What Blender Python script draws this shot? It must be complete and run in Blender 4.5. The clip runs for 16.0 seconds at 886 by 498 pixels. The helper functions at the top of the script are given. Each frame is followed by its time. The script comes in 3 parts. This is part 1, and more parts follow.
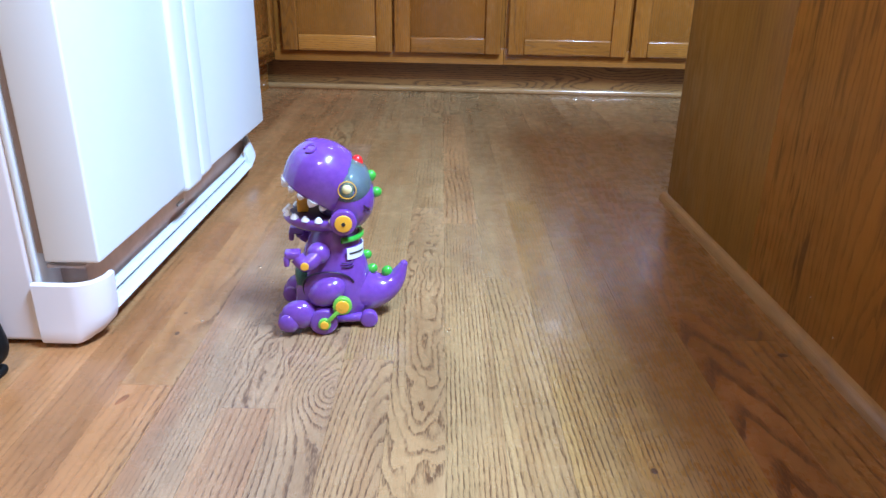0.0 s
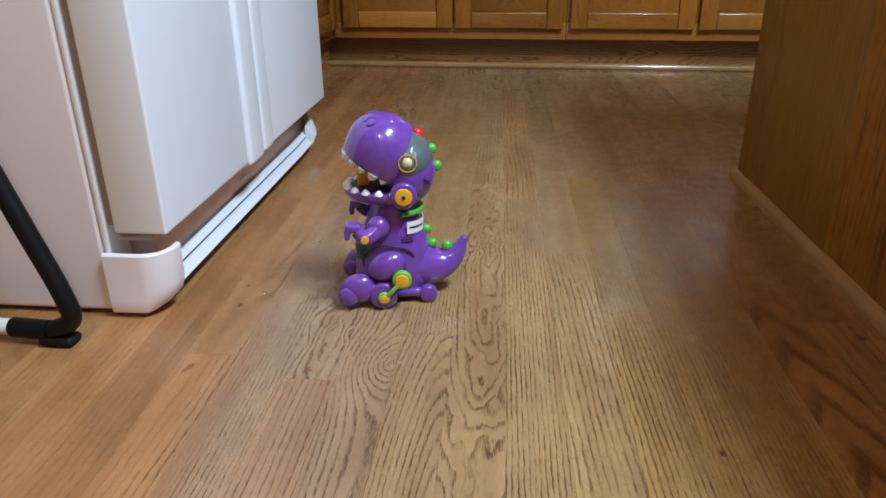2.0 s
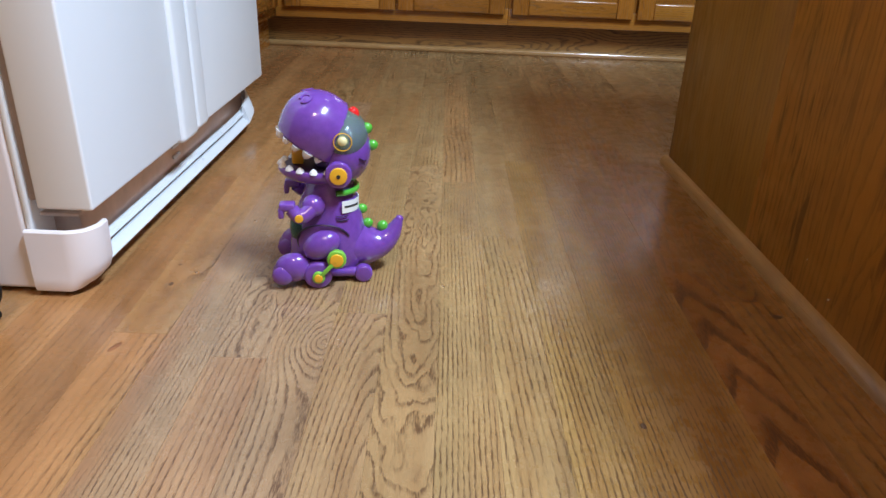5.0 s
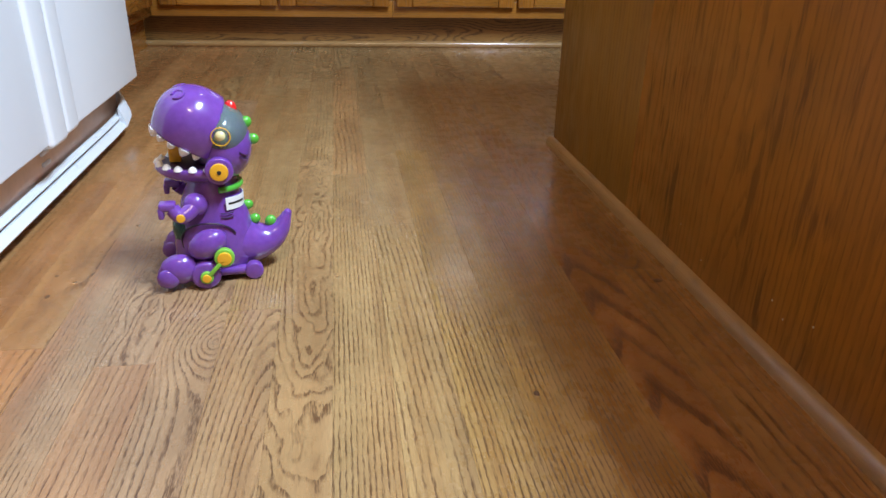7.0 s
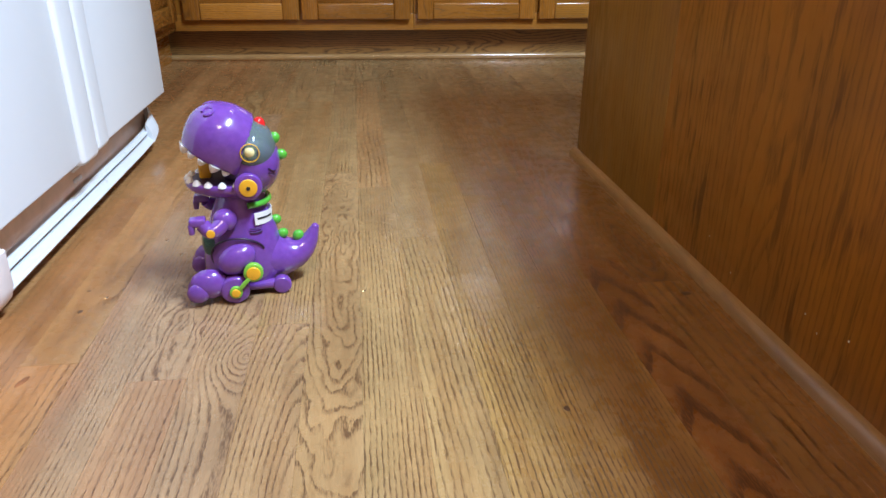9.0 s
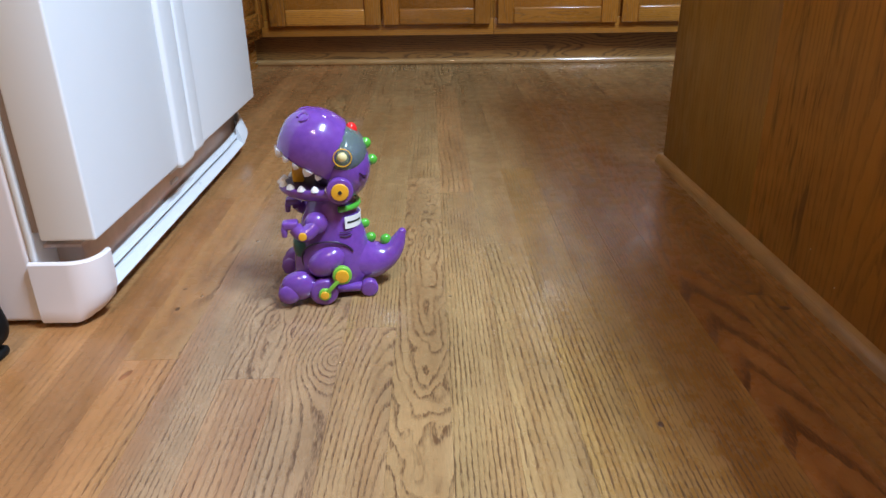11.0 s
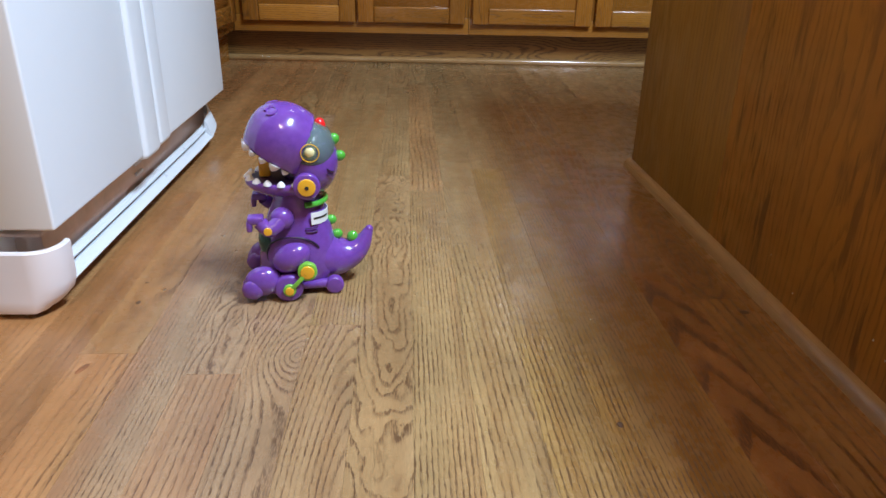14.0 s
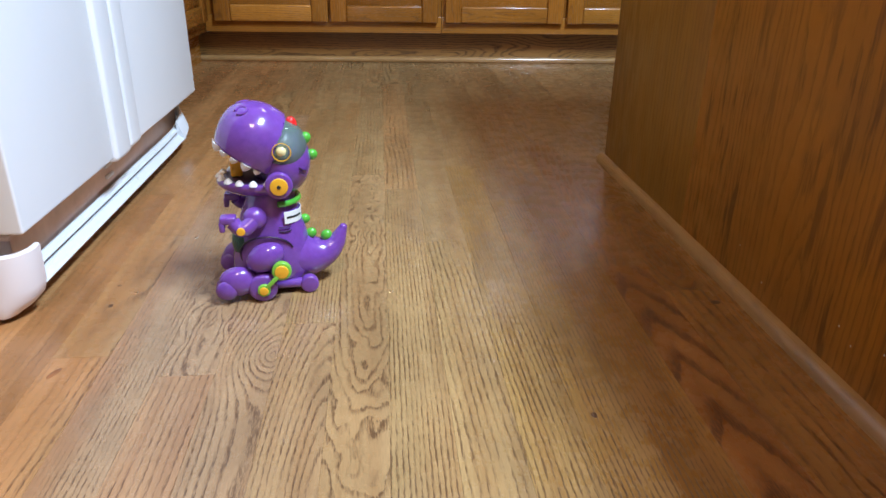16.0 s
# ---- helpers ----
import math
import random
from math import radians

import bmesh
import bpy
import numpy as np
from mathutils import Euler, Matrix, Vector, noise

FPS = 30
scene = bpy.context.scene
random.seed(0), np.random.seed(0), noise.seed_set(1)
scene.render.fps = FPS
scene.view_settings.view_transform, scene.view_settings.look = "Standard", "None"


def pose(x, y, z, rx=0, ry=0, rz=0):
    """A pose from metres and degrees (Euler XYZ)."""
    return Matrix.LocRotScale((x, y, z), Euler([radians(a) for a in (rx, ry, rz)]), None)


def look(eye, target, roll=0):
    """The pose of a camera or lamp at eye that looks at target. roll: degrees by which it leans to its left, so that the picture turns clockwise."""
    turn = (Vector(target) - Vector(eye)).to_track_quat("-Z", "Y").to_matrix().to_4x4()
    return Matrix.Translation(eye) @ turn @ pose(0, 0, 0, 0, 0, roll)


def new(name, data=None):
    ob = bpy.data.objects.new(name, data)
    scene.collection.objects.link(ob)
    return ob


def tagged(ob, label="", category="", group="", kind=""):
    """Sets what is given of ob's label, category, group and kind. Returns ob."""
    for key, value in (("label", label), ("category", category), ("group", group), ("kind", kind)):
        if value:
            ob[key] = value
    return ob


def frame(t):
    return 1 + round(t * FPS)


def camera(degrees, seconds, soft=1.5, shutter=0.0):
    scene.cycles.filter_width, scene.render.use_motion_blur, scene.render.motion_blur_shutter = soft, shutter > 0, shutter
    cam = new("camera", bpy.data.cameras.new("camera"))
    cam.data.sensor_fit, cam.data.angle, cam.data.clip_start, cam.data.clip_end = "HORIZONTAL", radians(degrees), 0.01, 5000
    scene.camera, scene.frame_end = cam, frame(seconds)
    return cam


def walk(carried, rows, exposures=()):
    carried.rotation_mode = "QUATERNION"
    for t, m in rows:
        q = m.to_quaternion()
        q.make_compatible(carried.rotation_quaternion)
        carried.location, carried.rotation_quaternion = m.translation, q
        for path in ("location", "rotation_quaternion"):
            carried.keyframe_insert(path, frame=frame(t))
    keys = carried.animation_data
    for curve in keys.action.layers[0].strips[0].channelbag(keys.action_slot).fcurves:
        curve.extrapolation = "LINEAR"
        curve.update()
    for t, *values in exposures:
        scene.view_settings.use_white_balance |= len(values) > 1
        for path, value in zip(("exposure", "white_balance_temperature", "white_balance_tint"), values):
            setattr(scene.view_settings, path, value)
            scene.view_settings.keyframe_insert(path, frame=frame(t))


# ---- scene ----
cam = camera(63.4, 16.0, soft=1.5)
PATH = [
    (0, (0.101, -0.052, 0.47), (0.024, 1.796, -0.292), 1.0),
    (0.5, (0.1, -0.051, 0.467), (-0.074, 1.784, -0.308), 0.0),
    (1, (0.095, -0.045, 0.463), (-0.146, 1.778, -0.324), -0.3),
    (1.5, (0.092, -0.046, 0.46), (-0.145, 1.771, -0.342), -0.2),
    (2, (0.097, -0.044, 0.458), (-0.138, 1.768, -0.354), -0.5),
    (2.5, (0.098, -0.047, 0.46), (-0.099, 1.771, -0.352), -0.0),
    (3, (0.104, -0.05, 0.456), (-0.06, 1.764, -0.371), 0.2),
    (3.5, (0.105, -0.048, 0.453), (-0.035, 1.756, -0.401), 0.9),
    (6, (0.122, -0.055, 0.455), (0.159, 1.759, -0.386), 2.7),
    (6.5, (0.13, -0.057, 0.446), (0.287, 1.744, -0.409), 1.6),
    (7, (0.133, -0.062, 0.445), (0.308, 1.74, -0.405), 1.2),
    (7.5, (0.13, -0.061, 0.445), (0.304, 1.741, -0.405), 0.9),
    (8, (0.129, -0.06, 0.446), (0.292, 1.745, -0.401), 0.5),
    (10.5, (0.106, -0.059, 0.456), (0.118, 1.772, -0.349), -0.3),
    (11, (0.098, -0.054, 0.453), (0.032, 1.77, -0.365), -1.0),
    (11.5, (0.084, -0.047, 0.451), (-0.12, 1.763, -0.376), -1.6),
    (12, (0.087, -0.045, 0.45), (-0.132, 1.762, -0.379), -1.8),
    (12.5, (0.088, -0.047, 0.45), (-0.106, 1.761, -0.383), -1.7),
    (13, (0.093, -0.048, 0.45), (-0.061, 1.764, -0.382), -0.9),
    (13.5, (0.103, -0.051, 0.451), (0.024, 1.77, -0.372), -0.1),
    (14, (0.105, -0.054, 0.451), (0.117, 1.771, -0.367), 1.2),
    (14.5, (0.106, -0.056, 0.449), (0.12, 1.767, -0.372), 1.1),
    (15, (0.107, -0.058, 0.451), (0.137, 1.766, -0.368), 1.0),
    (15.5, (0.11, -0.06, 0.449), (0.155, 1.766, -0.365), 0.9),
    (16, (0.112, -0.059, 0.449), (0.181, 1.764, -0.369), 0.8),
]
EXPOSURES = [(0, 0.355, 4760, 10), (0.5, -0.105, 5100, 10), (1, -0.355, 5450, 10), (1.5, -0.385, 5730, 10), (3, -0.385, 5730, 10), (3.5, -0.285, 5680, 10), (6, -0.085, 5780, 10), (7, 0.015, 5780, 10), (8, 0.065, 5780, 10), (10.5, 0.135, 5680, 10), (11, -0.13, 5680, 10), (11.5, -0.31, 5780, 10), (12, -0.41, 5830, 10), (13, -0.41, 5730, 10), (14, -0.155, 5680, 10), (15.5, 0.065, 5680, 10), (16, 0.065, 5680, 10)]
walk(cam, [(t, look(eye, target, roll)) for t, eye, target, roll in PATH], EXPOSURES)

# ---- world and light ----
world = bpy.data.worlds.new("world")
scene.world = world
world.use_nodes = True
world.node_tree.nodes["Background"].inputs[0].default_value = (0.9, 0.85, 0.8, 1)
world.node_tree.nodes["Background"].inputs[1].default_value = 0.02


def area(name, eye, target, sx, sy, watts, colour):
    d = bpy.data.lights.new(name, "AREA")
    d.shape, d.size, d.size_y, d.energy, d.color = "RECTANGLE", sx, sy, watts, colour
    ob = new(name, d)
    ob.matrix_world = look(eye, target)
    return ob


# ceiling tube over the kitchen side, and a warm ceiling lamp over the room behind
area("kitchen_tube_light", (1.05, 0.20, 2.36), (1.05, 0.20, 0), 0.30, 0.9, 149, (0.74, 0.875, 1.0))
# unseen fill, added to brighten the far cabinets and toe boards
area("cabinet_fill_light", (0.66, 2.22, 2.36), (0.55, 2.45, 0), 0.3, 0.2, 4.5, (1.0, 0.93, 0.82))
area("under_cabinet_light", (0.50, 3.05, 1.16), (0.42, 0.9, 0.3), 0.10, 0.24, 0.6, (0.95, 0.95, 0.95))
area("room_light", (0.12, -0.95, 2.36), (0.12, -0.95, 0), 0.4, 0.4, 28, (1.0, 0.69, 0.42))

# ---- materials ----


class Nodes:
    """A small writer of node trees."""

    def __init__(self, name):
        self.mat = bpy.data.materials.new(name)
        self.mat.use_nodes = True
        self.nt = self.mat.node_tree
        self.bsdf = self.nt.nodes["Principled BSDF"]

    def put(self, socket, value):
        if isinstance(value, bpy.types.NodeSocket):
            self.nt.links.new(value, socket)
        elif value is not None:
            socket.default_value = value

    def m(self, op, a, b=None, c=None):
        n = self.nt.nodes.new("ShaderNodeMath")
        n.operation = op
        for s, v in zip(n.inputs, (a, b, c)):
            self.put(s, v)
        return n.outputs[0]

    def ramp(self, v, lo, hi, a=0.0, b=1.0, smooth=True):
        n = self.nt.nodes.new("ShaderNodeMapRange")
        n.interpolation_type = "SMOOTHSTEP" if smooth else "LINEAR"
        for s, x in zip(n.inputs, (v, lo, hi, a, b)):
            self.put(s, x)
        return n.outputs[0]

    def mix(self, f, a, b, mode="MIX"):
        n = self.nt.nodes.new("ShaderNodeMix")
        n.data_type, n.blend_type = "RGBA", mode
        self.put(n.inputs[0], f)
        self.put(n.inputs[6], a)
        self.put(n.inputs[7], b)
        return n.outputs[2]

    def noise(self, vec, scale=1.0, detail=2.0, rough=0.5):
        n = self.nt.nodes.new("ShaderNodeTexNoise")
        if vec is not None:
            self.put(n.inputs["Vector"], vec)
        self.put(n.inputs["Scale"], scale)
        self.put(n.inputs["Detail"], detail)
        self.put(n.inputs["Roughness"], rough)
        return n.outputs["Fac"]

    def xyz(self, x, y, z):
        n = self.nt.nodes.new("ShaderNodeCombineXYZ")
        for s, v in zip(n.inputs, (x, y, z)):
            self.put(s, v)
        return n.outputs[0]

    def coords(self):
        n = self.nt.nodes.new("ShaderNodeTexCoord")
        s = self.nt.nodes.new("ShaderNodeSeparateXYZ")
        self.nt.links.new(n.outputs["Object"], s.inputs[0])
        return n.outputs["Object"], s.outputs

    def bump(self, height, strength=0.2, dist=0.001):
        n = self.nt.nodes.new("ShaderNodeBump")
        n.inputs["Strength"].default_value, n.inputs["Distance"].default_value = strength, dist
        self.put(n.inputs["Height"], height)
        self.nt.links.new(n.outputs[0], self.bsdf.inputs["Normal"])

    def set(self, **kw):
        for k, v in kw.items():
            self.put(self.bsdf.inputs[k.replace("_", " ")], v)
        return self.mat


def rgb(r, g, b):
    return (r, g, b, 1)


def wood(name, u, v, light, light2, dark, ring=0.006, contrast=0.8, figure=0.05, spread=0.06, rough=0.3, coat=0.3, vary=0.25, leaf=0.0, dash=0.0):
    """Sawn wood: rings of a log, cut along its length, so that arches and straight grain come out; u across, v along the grain."""
    n = Nodes(name)
    _, ax = n.coords()
    info = n.nt.nodes.new("ShaderNodeObjectInfo").outputs["Random"]
    r2 = n.m("FRACT", n.m("MULTIPLY", info, 17.31))
    r3 = n.m("FRACT", n.m("MULTIPLY", info, 43.7))
    r4 = n.m("FRACT", n.m("MULTIPLY", info, 91.3))
    seed = n.m("MULTIPLY", info, 50.0)
    across, along = ax[u], ax[v]
    if leaf:
        cell = n.m("FLOOR", n.m("DIVIDE", across, leaf))
        seed = n.m("ADD", seed, n.m("MULTIPLY", cell, 3.7))
        local = n.m("SUBTRACT", n.m("SUBTRACT", across, n.m("MULTIPLY", cell, leaf)), leaf / 2)
    else:
        local = across
    cu = n.m("ADD", local, n.m("MULTIPLY", n.m("SUBTRACT", r2, 0.5), spread))
    wav = n.noise(n.xyz(n.m("MULTIPLY", across, 7.0), n.m("MULTIPLY", along, 1.3), seed), 1.0, 2.0, 0.45)
    wav2 = n.noise(n.xyz(n.m("MULTIPLY", across, 20.0), n.m("MULTIPLY", along, 5.0), seed), 1.0, 3.0, 0.5)
    deep = n.m("ADD", n.m("MULTIPLY", n.m("SUBTRACT", wav, 0.5), figure * 4), n.m("MULTIPLY", n.m("SUBTRACT", r3, 0.35), figure))
    deep = n.m("ADD", deep, n.m("MULTIPLY", n.m("SUBTRACT", wav2, 0.5), figure * 0.6))
    rad = n.m("SQRT", n.m("ADD", n.m("MULTIPLY", cu, cu), n.m("MULTIPLY", deep, deep)))
    jit = n.noise(n.xyz(n.m("MULTIPLY", across, 150.0), n.m("MULTIPLY", along, 40.0), seed), 1.0, 3.0)
    rad = n.m("ADD", rad, n.m("MULTIPLY", n.m("SUBTRACT", jit, 0.5), ring * 0.55))
    saw = n.m("FRACT", n.m("ADD", n.m("MULTIPLY", rad, 1.0 / ring), n.m("MULTIPLY", r4, 9.0)))
    line = n.m("MAXIMUM", n.ramp(saw, 0.05, 0.44, 1.0, 0.0), n.ramp(saw, 0.90, 1.0, 0.0, 1.0))
    pores = n.noise(n.xyz(n.m("MULTIPLY", across, 1100.0), n.m("MULTIPLY", along, 45.0), seed), 1.0, 1.0)
    pore = n.ramp(pores, 0.46, 0.62)
    fade = n.ramp(n.noise(n.xyz(n.m("MULTIPLY", across, 60.0), n.m("MULTIPLY", along, 9.0), n.m("ADD", seed, 7.0)), 1.0, 3.0, 0.6), 0.3, 0.65, 0.6, 1.0)
    line = n.m("MULTIPLY", line, fade)
    grain = n.m("MULTIPLY", line, n.m("ADD", 0.45, n.m("MULTIPLY", pore, 0.55)))
    grain = n.m("ADD", grain, n.m("MULTIPLY", pore, 0.13))
    grain = n.m("MINIMUM", n.m("MULTIPLY", grain, contrast), 1.0)
    if dash:
        flecks = n.noise(n.xyz(n.m("MULTIPLY", across, 85.0), n.m("MULTIPLY", along, 9.0), seed), 1.0, 3.0, 0.55)
        where = n.noise(n.xyz(n.m("MULTIPLY", across, 8.0), n.m("MULTIPLY", along, 2.0), n.m("ADD", seed, 3.0)), 1.0, 2.0)
        grain = n.m("MAXIMUM", grain, n.m("MULTIPLY", n.m("MULTIPLY", n.ramp(flecks, 0.50, 0.66), n.ramp(where, 0.30, 0.60)), dash))
    streak = n.noise(n.xyz(n.m("MULTIPLY", across, 45.0), n.m("MULTIPLY", along, 1.5), seed), 1.0, 3.0)
    base = n.mix(n.ramp(n.m("ADD", n.m("MULTIPLY", r4, 0.55), n.m("MULTIPLY", streak, 0.45)), 0.2, 0.8), light, light2)
    tone = n.m("ADD", 1.0, n.m("MULTIPLY", n.m("SUBTRACT", r2, 0.5), vary))
    cloud = n.noise(n.xyz(n.m("MULTIPLY", across, 9.0), n.m("MULTIPLY", along, 4.0), seed), 1.0, 4.0, 0.6)
    tone = n.m("MULTIPLY", tone, n.ramp(cloud, 0.25, 0.75, 0.86, 1.12))
    col = n.mix(grain, base, dark)
    col = n.mix(1.0, col, n.xyz(tone, tone, tone), "MULTIPLY")
    wear = n.noise(None, 14.0, 4.0, 0.6)
    n.bump(n.m("SUBTRACT", 1.0, grain), 0.12, 0.0006)
    return n.set(Base_Color=col, Roughness=n.m("ADD", n.ramp(wear, 0.3, 0.7, rough - 0.05, rough + 0.08), n.m("MULTIPLY", grain, 0.12)),
                 Coat_Weight=coat, Coat_Roughness=rough * 0.6)


def strip_wood(name, room, tint=(1.0, 1.0, 1.0), ring=0.006, x0=None, v0=0.0, flare=0.0, deep=0.004, taper=0.0, wave=0.02, wobble=0.3, reach=9.0, contrast=1.0, vary=0.12):
    """A floor strip of oak. Growth rings are cut about a heart line at x0 (across) and v0 (along): flare closes
    them into ovals within reach, taper draws them out into arches, wave bends them. Light along the walkway and shade
    beside it are mixed into the colour."""
    n = Nodes(name)
    _, ax = n.coords()
    info = n.nt.nodes.new("ShaderNodeObjectInfo").outputs["Random"]
    r2 = n.m("FRACT", n.m("MULTIPLY", info, 17.31))
    r3 = n.m("FRACT", n.m("MULTIPLY", info, 43.7))
    r4 = n.m("FRACT", n.m("MULTIPLY", info, 91.3))
    seed = n.m("MULTIPLY", info, 50.0)
    across, along = ax[0], ax[1]
    if x0 is None:
        side = n.m("SUBTRACT", n.m("MULTIPLY", n.m("GREATER_THAN", r3, 0.5), 2.0), 1.0)
        cu = n.m("ADD", across, n.m("MULTIPLY", side, n.m("ADD", 0.015, n.m("MULTIPLY", r2, 0.10))))
    else:
        cu = n.m("SUBTRACT", across, x0)
    dv = n.m("SUBTRACT", along, v0)
    big = n.noise(n.xyz(n.m("MULTIPLY", across, 9.0), n.m("MULTIPLY", along, 2.2), seed), 1.0, 2.0, 0.45)
    small = n.noise(n.xyz(n.m("MULTIPLY", across, 34.0), n.m("MULTIPLY", along, 13.0), seed), 1.0, 2.0, 0.5)
    bend = n.m("ADD", n.m("MULTIPLY", n.m("SUBTRACT", big, 0.5), wave * 3), n.m("MULTIPLY", n.m("SUBTRACT", small, 0.5), wave * wobble * 2))
    dp = n.m("ADD", n.m("ADD", deep, n.m("MULTIPLY", n.m("TANH", n.m("DIVIDE", dv, reach)), flare * reach)), bend)
    rad = n.m("SQRT", n.m("ADD", n.m("MULTIPLY", cu, cu), n.m("MULTIPLY", dp, dp)))
    rad = n.m("ADD", rad, n.m("MULTIPLY", dv, taper))
    rad = n.m("ADD", rad, n.m("MULTIPLY", bend, 0.35))
    saw_teeth = n.noise(n.xyz(n.m("MULTIPLY", across, 420.0), n.m("MULTIPLY", along, 110.0), seed), 1.0, 2.0, 0.6)
    uneven = n.noise(n.xyz(n.m("MULTIPLY", across, 90.0), n.m("MULTIPLY", along, 18.0), seed), 1.0, 2.0)
    rad = n.m("ADD", rad, n.m("ADD", n.m("MULTIPLY", n.m("SUBTRACT", saw_teeth, 0.5), min(0.0030, ring * 0.36)), n.m("MULTIPLY", n.m("SUBTRACT", uneven, 0.5), ring * 0.5)))
    saw = n.m("FRACT", n.m("ADD", n.m("MULTIPLY", rad, 1.0 / ring), n.m("MULTIPLY", r4, 9.0)))
    line = n.m("MULTIPLY", n.ramp(saw, 0.10, 0.50, 1.0, 0.0), n.ramp(saw, 0.0, 0.07))
    pores = n.noise(n.xyz(n.m("MULTIPLY", across, 750.0), n.m("MULTIPLY", along, 75.0), seed), 1.0, 2.0, 0.6)
    pore = n.ramp(pores, 0.40, 0.60)
    fade = n.ramp(n.noise(n.xyz(n.m("MULTIPLY", across, 50.0), n.m("MULTIPLY", along, 8.0), n.m("ADD", seed, 7.0)), 1.0, 2.0, 0.6), 0.32, 0.62, 0.35, 1.0)
    grain = n.m("MULTIPLY", n.m("MULTIPLY", line, fade), n.m("ADD", 0.34, n.m("MULTIPLY", pore, 0.74)))
    grain = n.m("ADD", grain, n.m("MULTIPLY", pore, 0.13))
    # cool light along the walkway and shade at its sides, put into the colour
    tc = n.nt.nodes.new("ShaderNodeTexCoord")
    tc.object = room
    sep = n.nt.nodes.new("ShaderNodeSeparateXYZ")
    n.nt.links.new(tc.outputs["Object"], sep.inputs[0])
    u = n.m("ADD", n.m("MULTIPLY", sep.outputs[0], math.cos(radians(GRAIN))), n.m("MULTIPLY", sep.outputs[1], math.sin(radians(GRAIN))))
    ragged = n.noise(tc.outputs["Object"], 9.0, 4.0, 0.6)
    u = n.m("ADD", u, n.m("MULTIPLY", n.m("SUBTRACT", ragged, 0.5), 0.07))
    lightened = n.m("MULTIPLY", n.ramp(u, -0.235, -0.165), n.ramp(u, 0.19, 0.42, 1.0, 0.62))
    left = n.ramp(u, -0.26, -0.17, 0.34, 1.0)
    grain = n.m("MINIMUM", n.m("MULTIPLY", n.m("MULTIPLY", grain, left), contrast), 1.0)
    streak = n.noise(n.xyz(n.m("MULTIPLY", across, 45.0), n.m("MULTIPLY", along, 1.6), seed), 1.0, 3.0)
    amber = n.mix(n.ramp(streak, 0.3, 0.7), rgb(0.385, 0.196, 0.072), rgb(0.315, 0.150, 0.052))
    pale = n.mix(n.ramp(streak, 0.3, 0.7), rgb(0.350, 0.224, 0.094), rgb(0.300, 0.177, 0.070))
    base = n.mix(lightened, amber, pale)
    base = n.mix(1.0, base, rgb(*tint), "MULTIPLY")
    tone = n.m("ADD", 1.0, n.m("MULTIPLY", n.m("SUBTRACT", r2, 0.5), vary))
    cloud = n.noise(n.xyz(n.m("MULTIPLY", across, 12.0), n.m("MULTIPLY", along, 5.0), seed), 1.0, 4.0, 0.6)
    tone = n.m("MULTIPLY", tone, n.ramp(cloud, 0.25, 0.75, 0.82, 1.15))
    base = n.mix(1.0, base, n.xyz(tone, tone, tone), "MULTIPLY")
    dark = n.mix(1.0, base, rgb(0.33, 0.265, 0.225), "MULTIPLY")
    scuff = n.noise(tc.outputs["Object"], 30.0, 4.0, 0.6)
    n.bump(n.m("SUBTRACT", 1.0, grain), 0.16, 0.0006)
    return n.set(Base_Color=n.mix(grain, base, dark), Roughness=n.m("ADD", n.ramp(scuff, 0.3, 0.7, 0.20, 0.32), n.m("MULTIPLY", grain, 0.14)),
                 Coat_Weight=0.14, Coat_Roughness=0.16)


GRAIN = 2.8                      # the strips run this many degrees off the far cabinets


def plain(name, colour, rough=0.4, metal=0.0, speck=0.06, scale=40.0, coat=0.0, bump=0.0, gloss_vary=0.18, **kw):
    """Paint or plastic, with slight unevenness at two scales."""
    n = Nodes(name)
    obj, _ = n.coords()
    a = n.noise(obj, scale, 4.0, 0.6)
    b = n.noise(obj, scale * 0.12, 2.0)
    f = n.m("ADD", n.m("MULTIPLY", a, 0.5), n.m("MULTIPLY", b, 0.5))
    t = n.ramp(f, 0.3, 0.7, 1 - speck, 1 + speck)
    col = n.mix(1.0, colour, n.xyz(t, t, t), "MULTIPLY")
    if bump:
        n.bump(a, bump, 0.0004)
    return n.set(Base_Color=col, Roughness=n.ramp(f, 0.3, 0.7, rough * (1 - gloss_vary), rough * (1 + gloss_vary)), Metallic=metal, Coat_Weight=coat, **kw)


def glass(name, colour, rough=0.05, alpha=1.0):
    n = Nodes(name)
    obj, _ = n.coords()
    f = n.noise(obj, 60.0, 3.0)
    return n.set(Base_Color=colour, Roughness=n.ramp(f, 0.3, 0.7, rough, rough + 0.06), Transmission_Weight=alpha, IOR=1.3)


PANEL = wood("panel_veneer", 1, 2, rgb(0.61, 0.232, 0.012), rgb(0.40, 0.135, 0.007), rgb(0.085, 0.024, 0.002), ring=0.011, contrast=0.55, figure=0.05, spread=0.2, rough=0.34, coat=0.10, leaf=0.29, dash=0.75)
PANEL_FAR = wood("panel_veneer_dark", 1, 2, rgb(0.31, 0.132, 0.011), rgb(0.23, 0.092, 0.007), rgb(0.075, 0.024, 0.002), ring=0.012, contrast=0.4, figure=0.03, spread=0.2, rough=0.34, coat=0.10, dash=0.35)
CABINET_UP = wood("cabinet_oak_upright", 0, 2, rgb(0.40, 0.158, 0.020), rgb(0.31, 0.112, 0.013), rgb(0.11, 0.040, 0.008), ring=0.007, contrast=0.8, rough=0.22, coat=0.4)
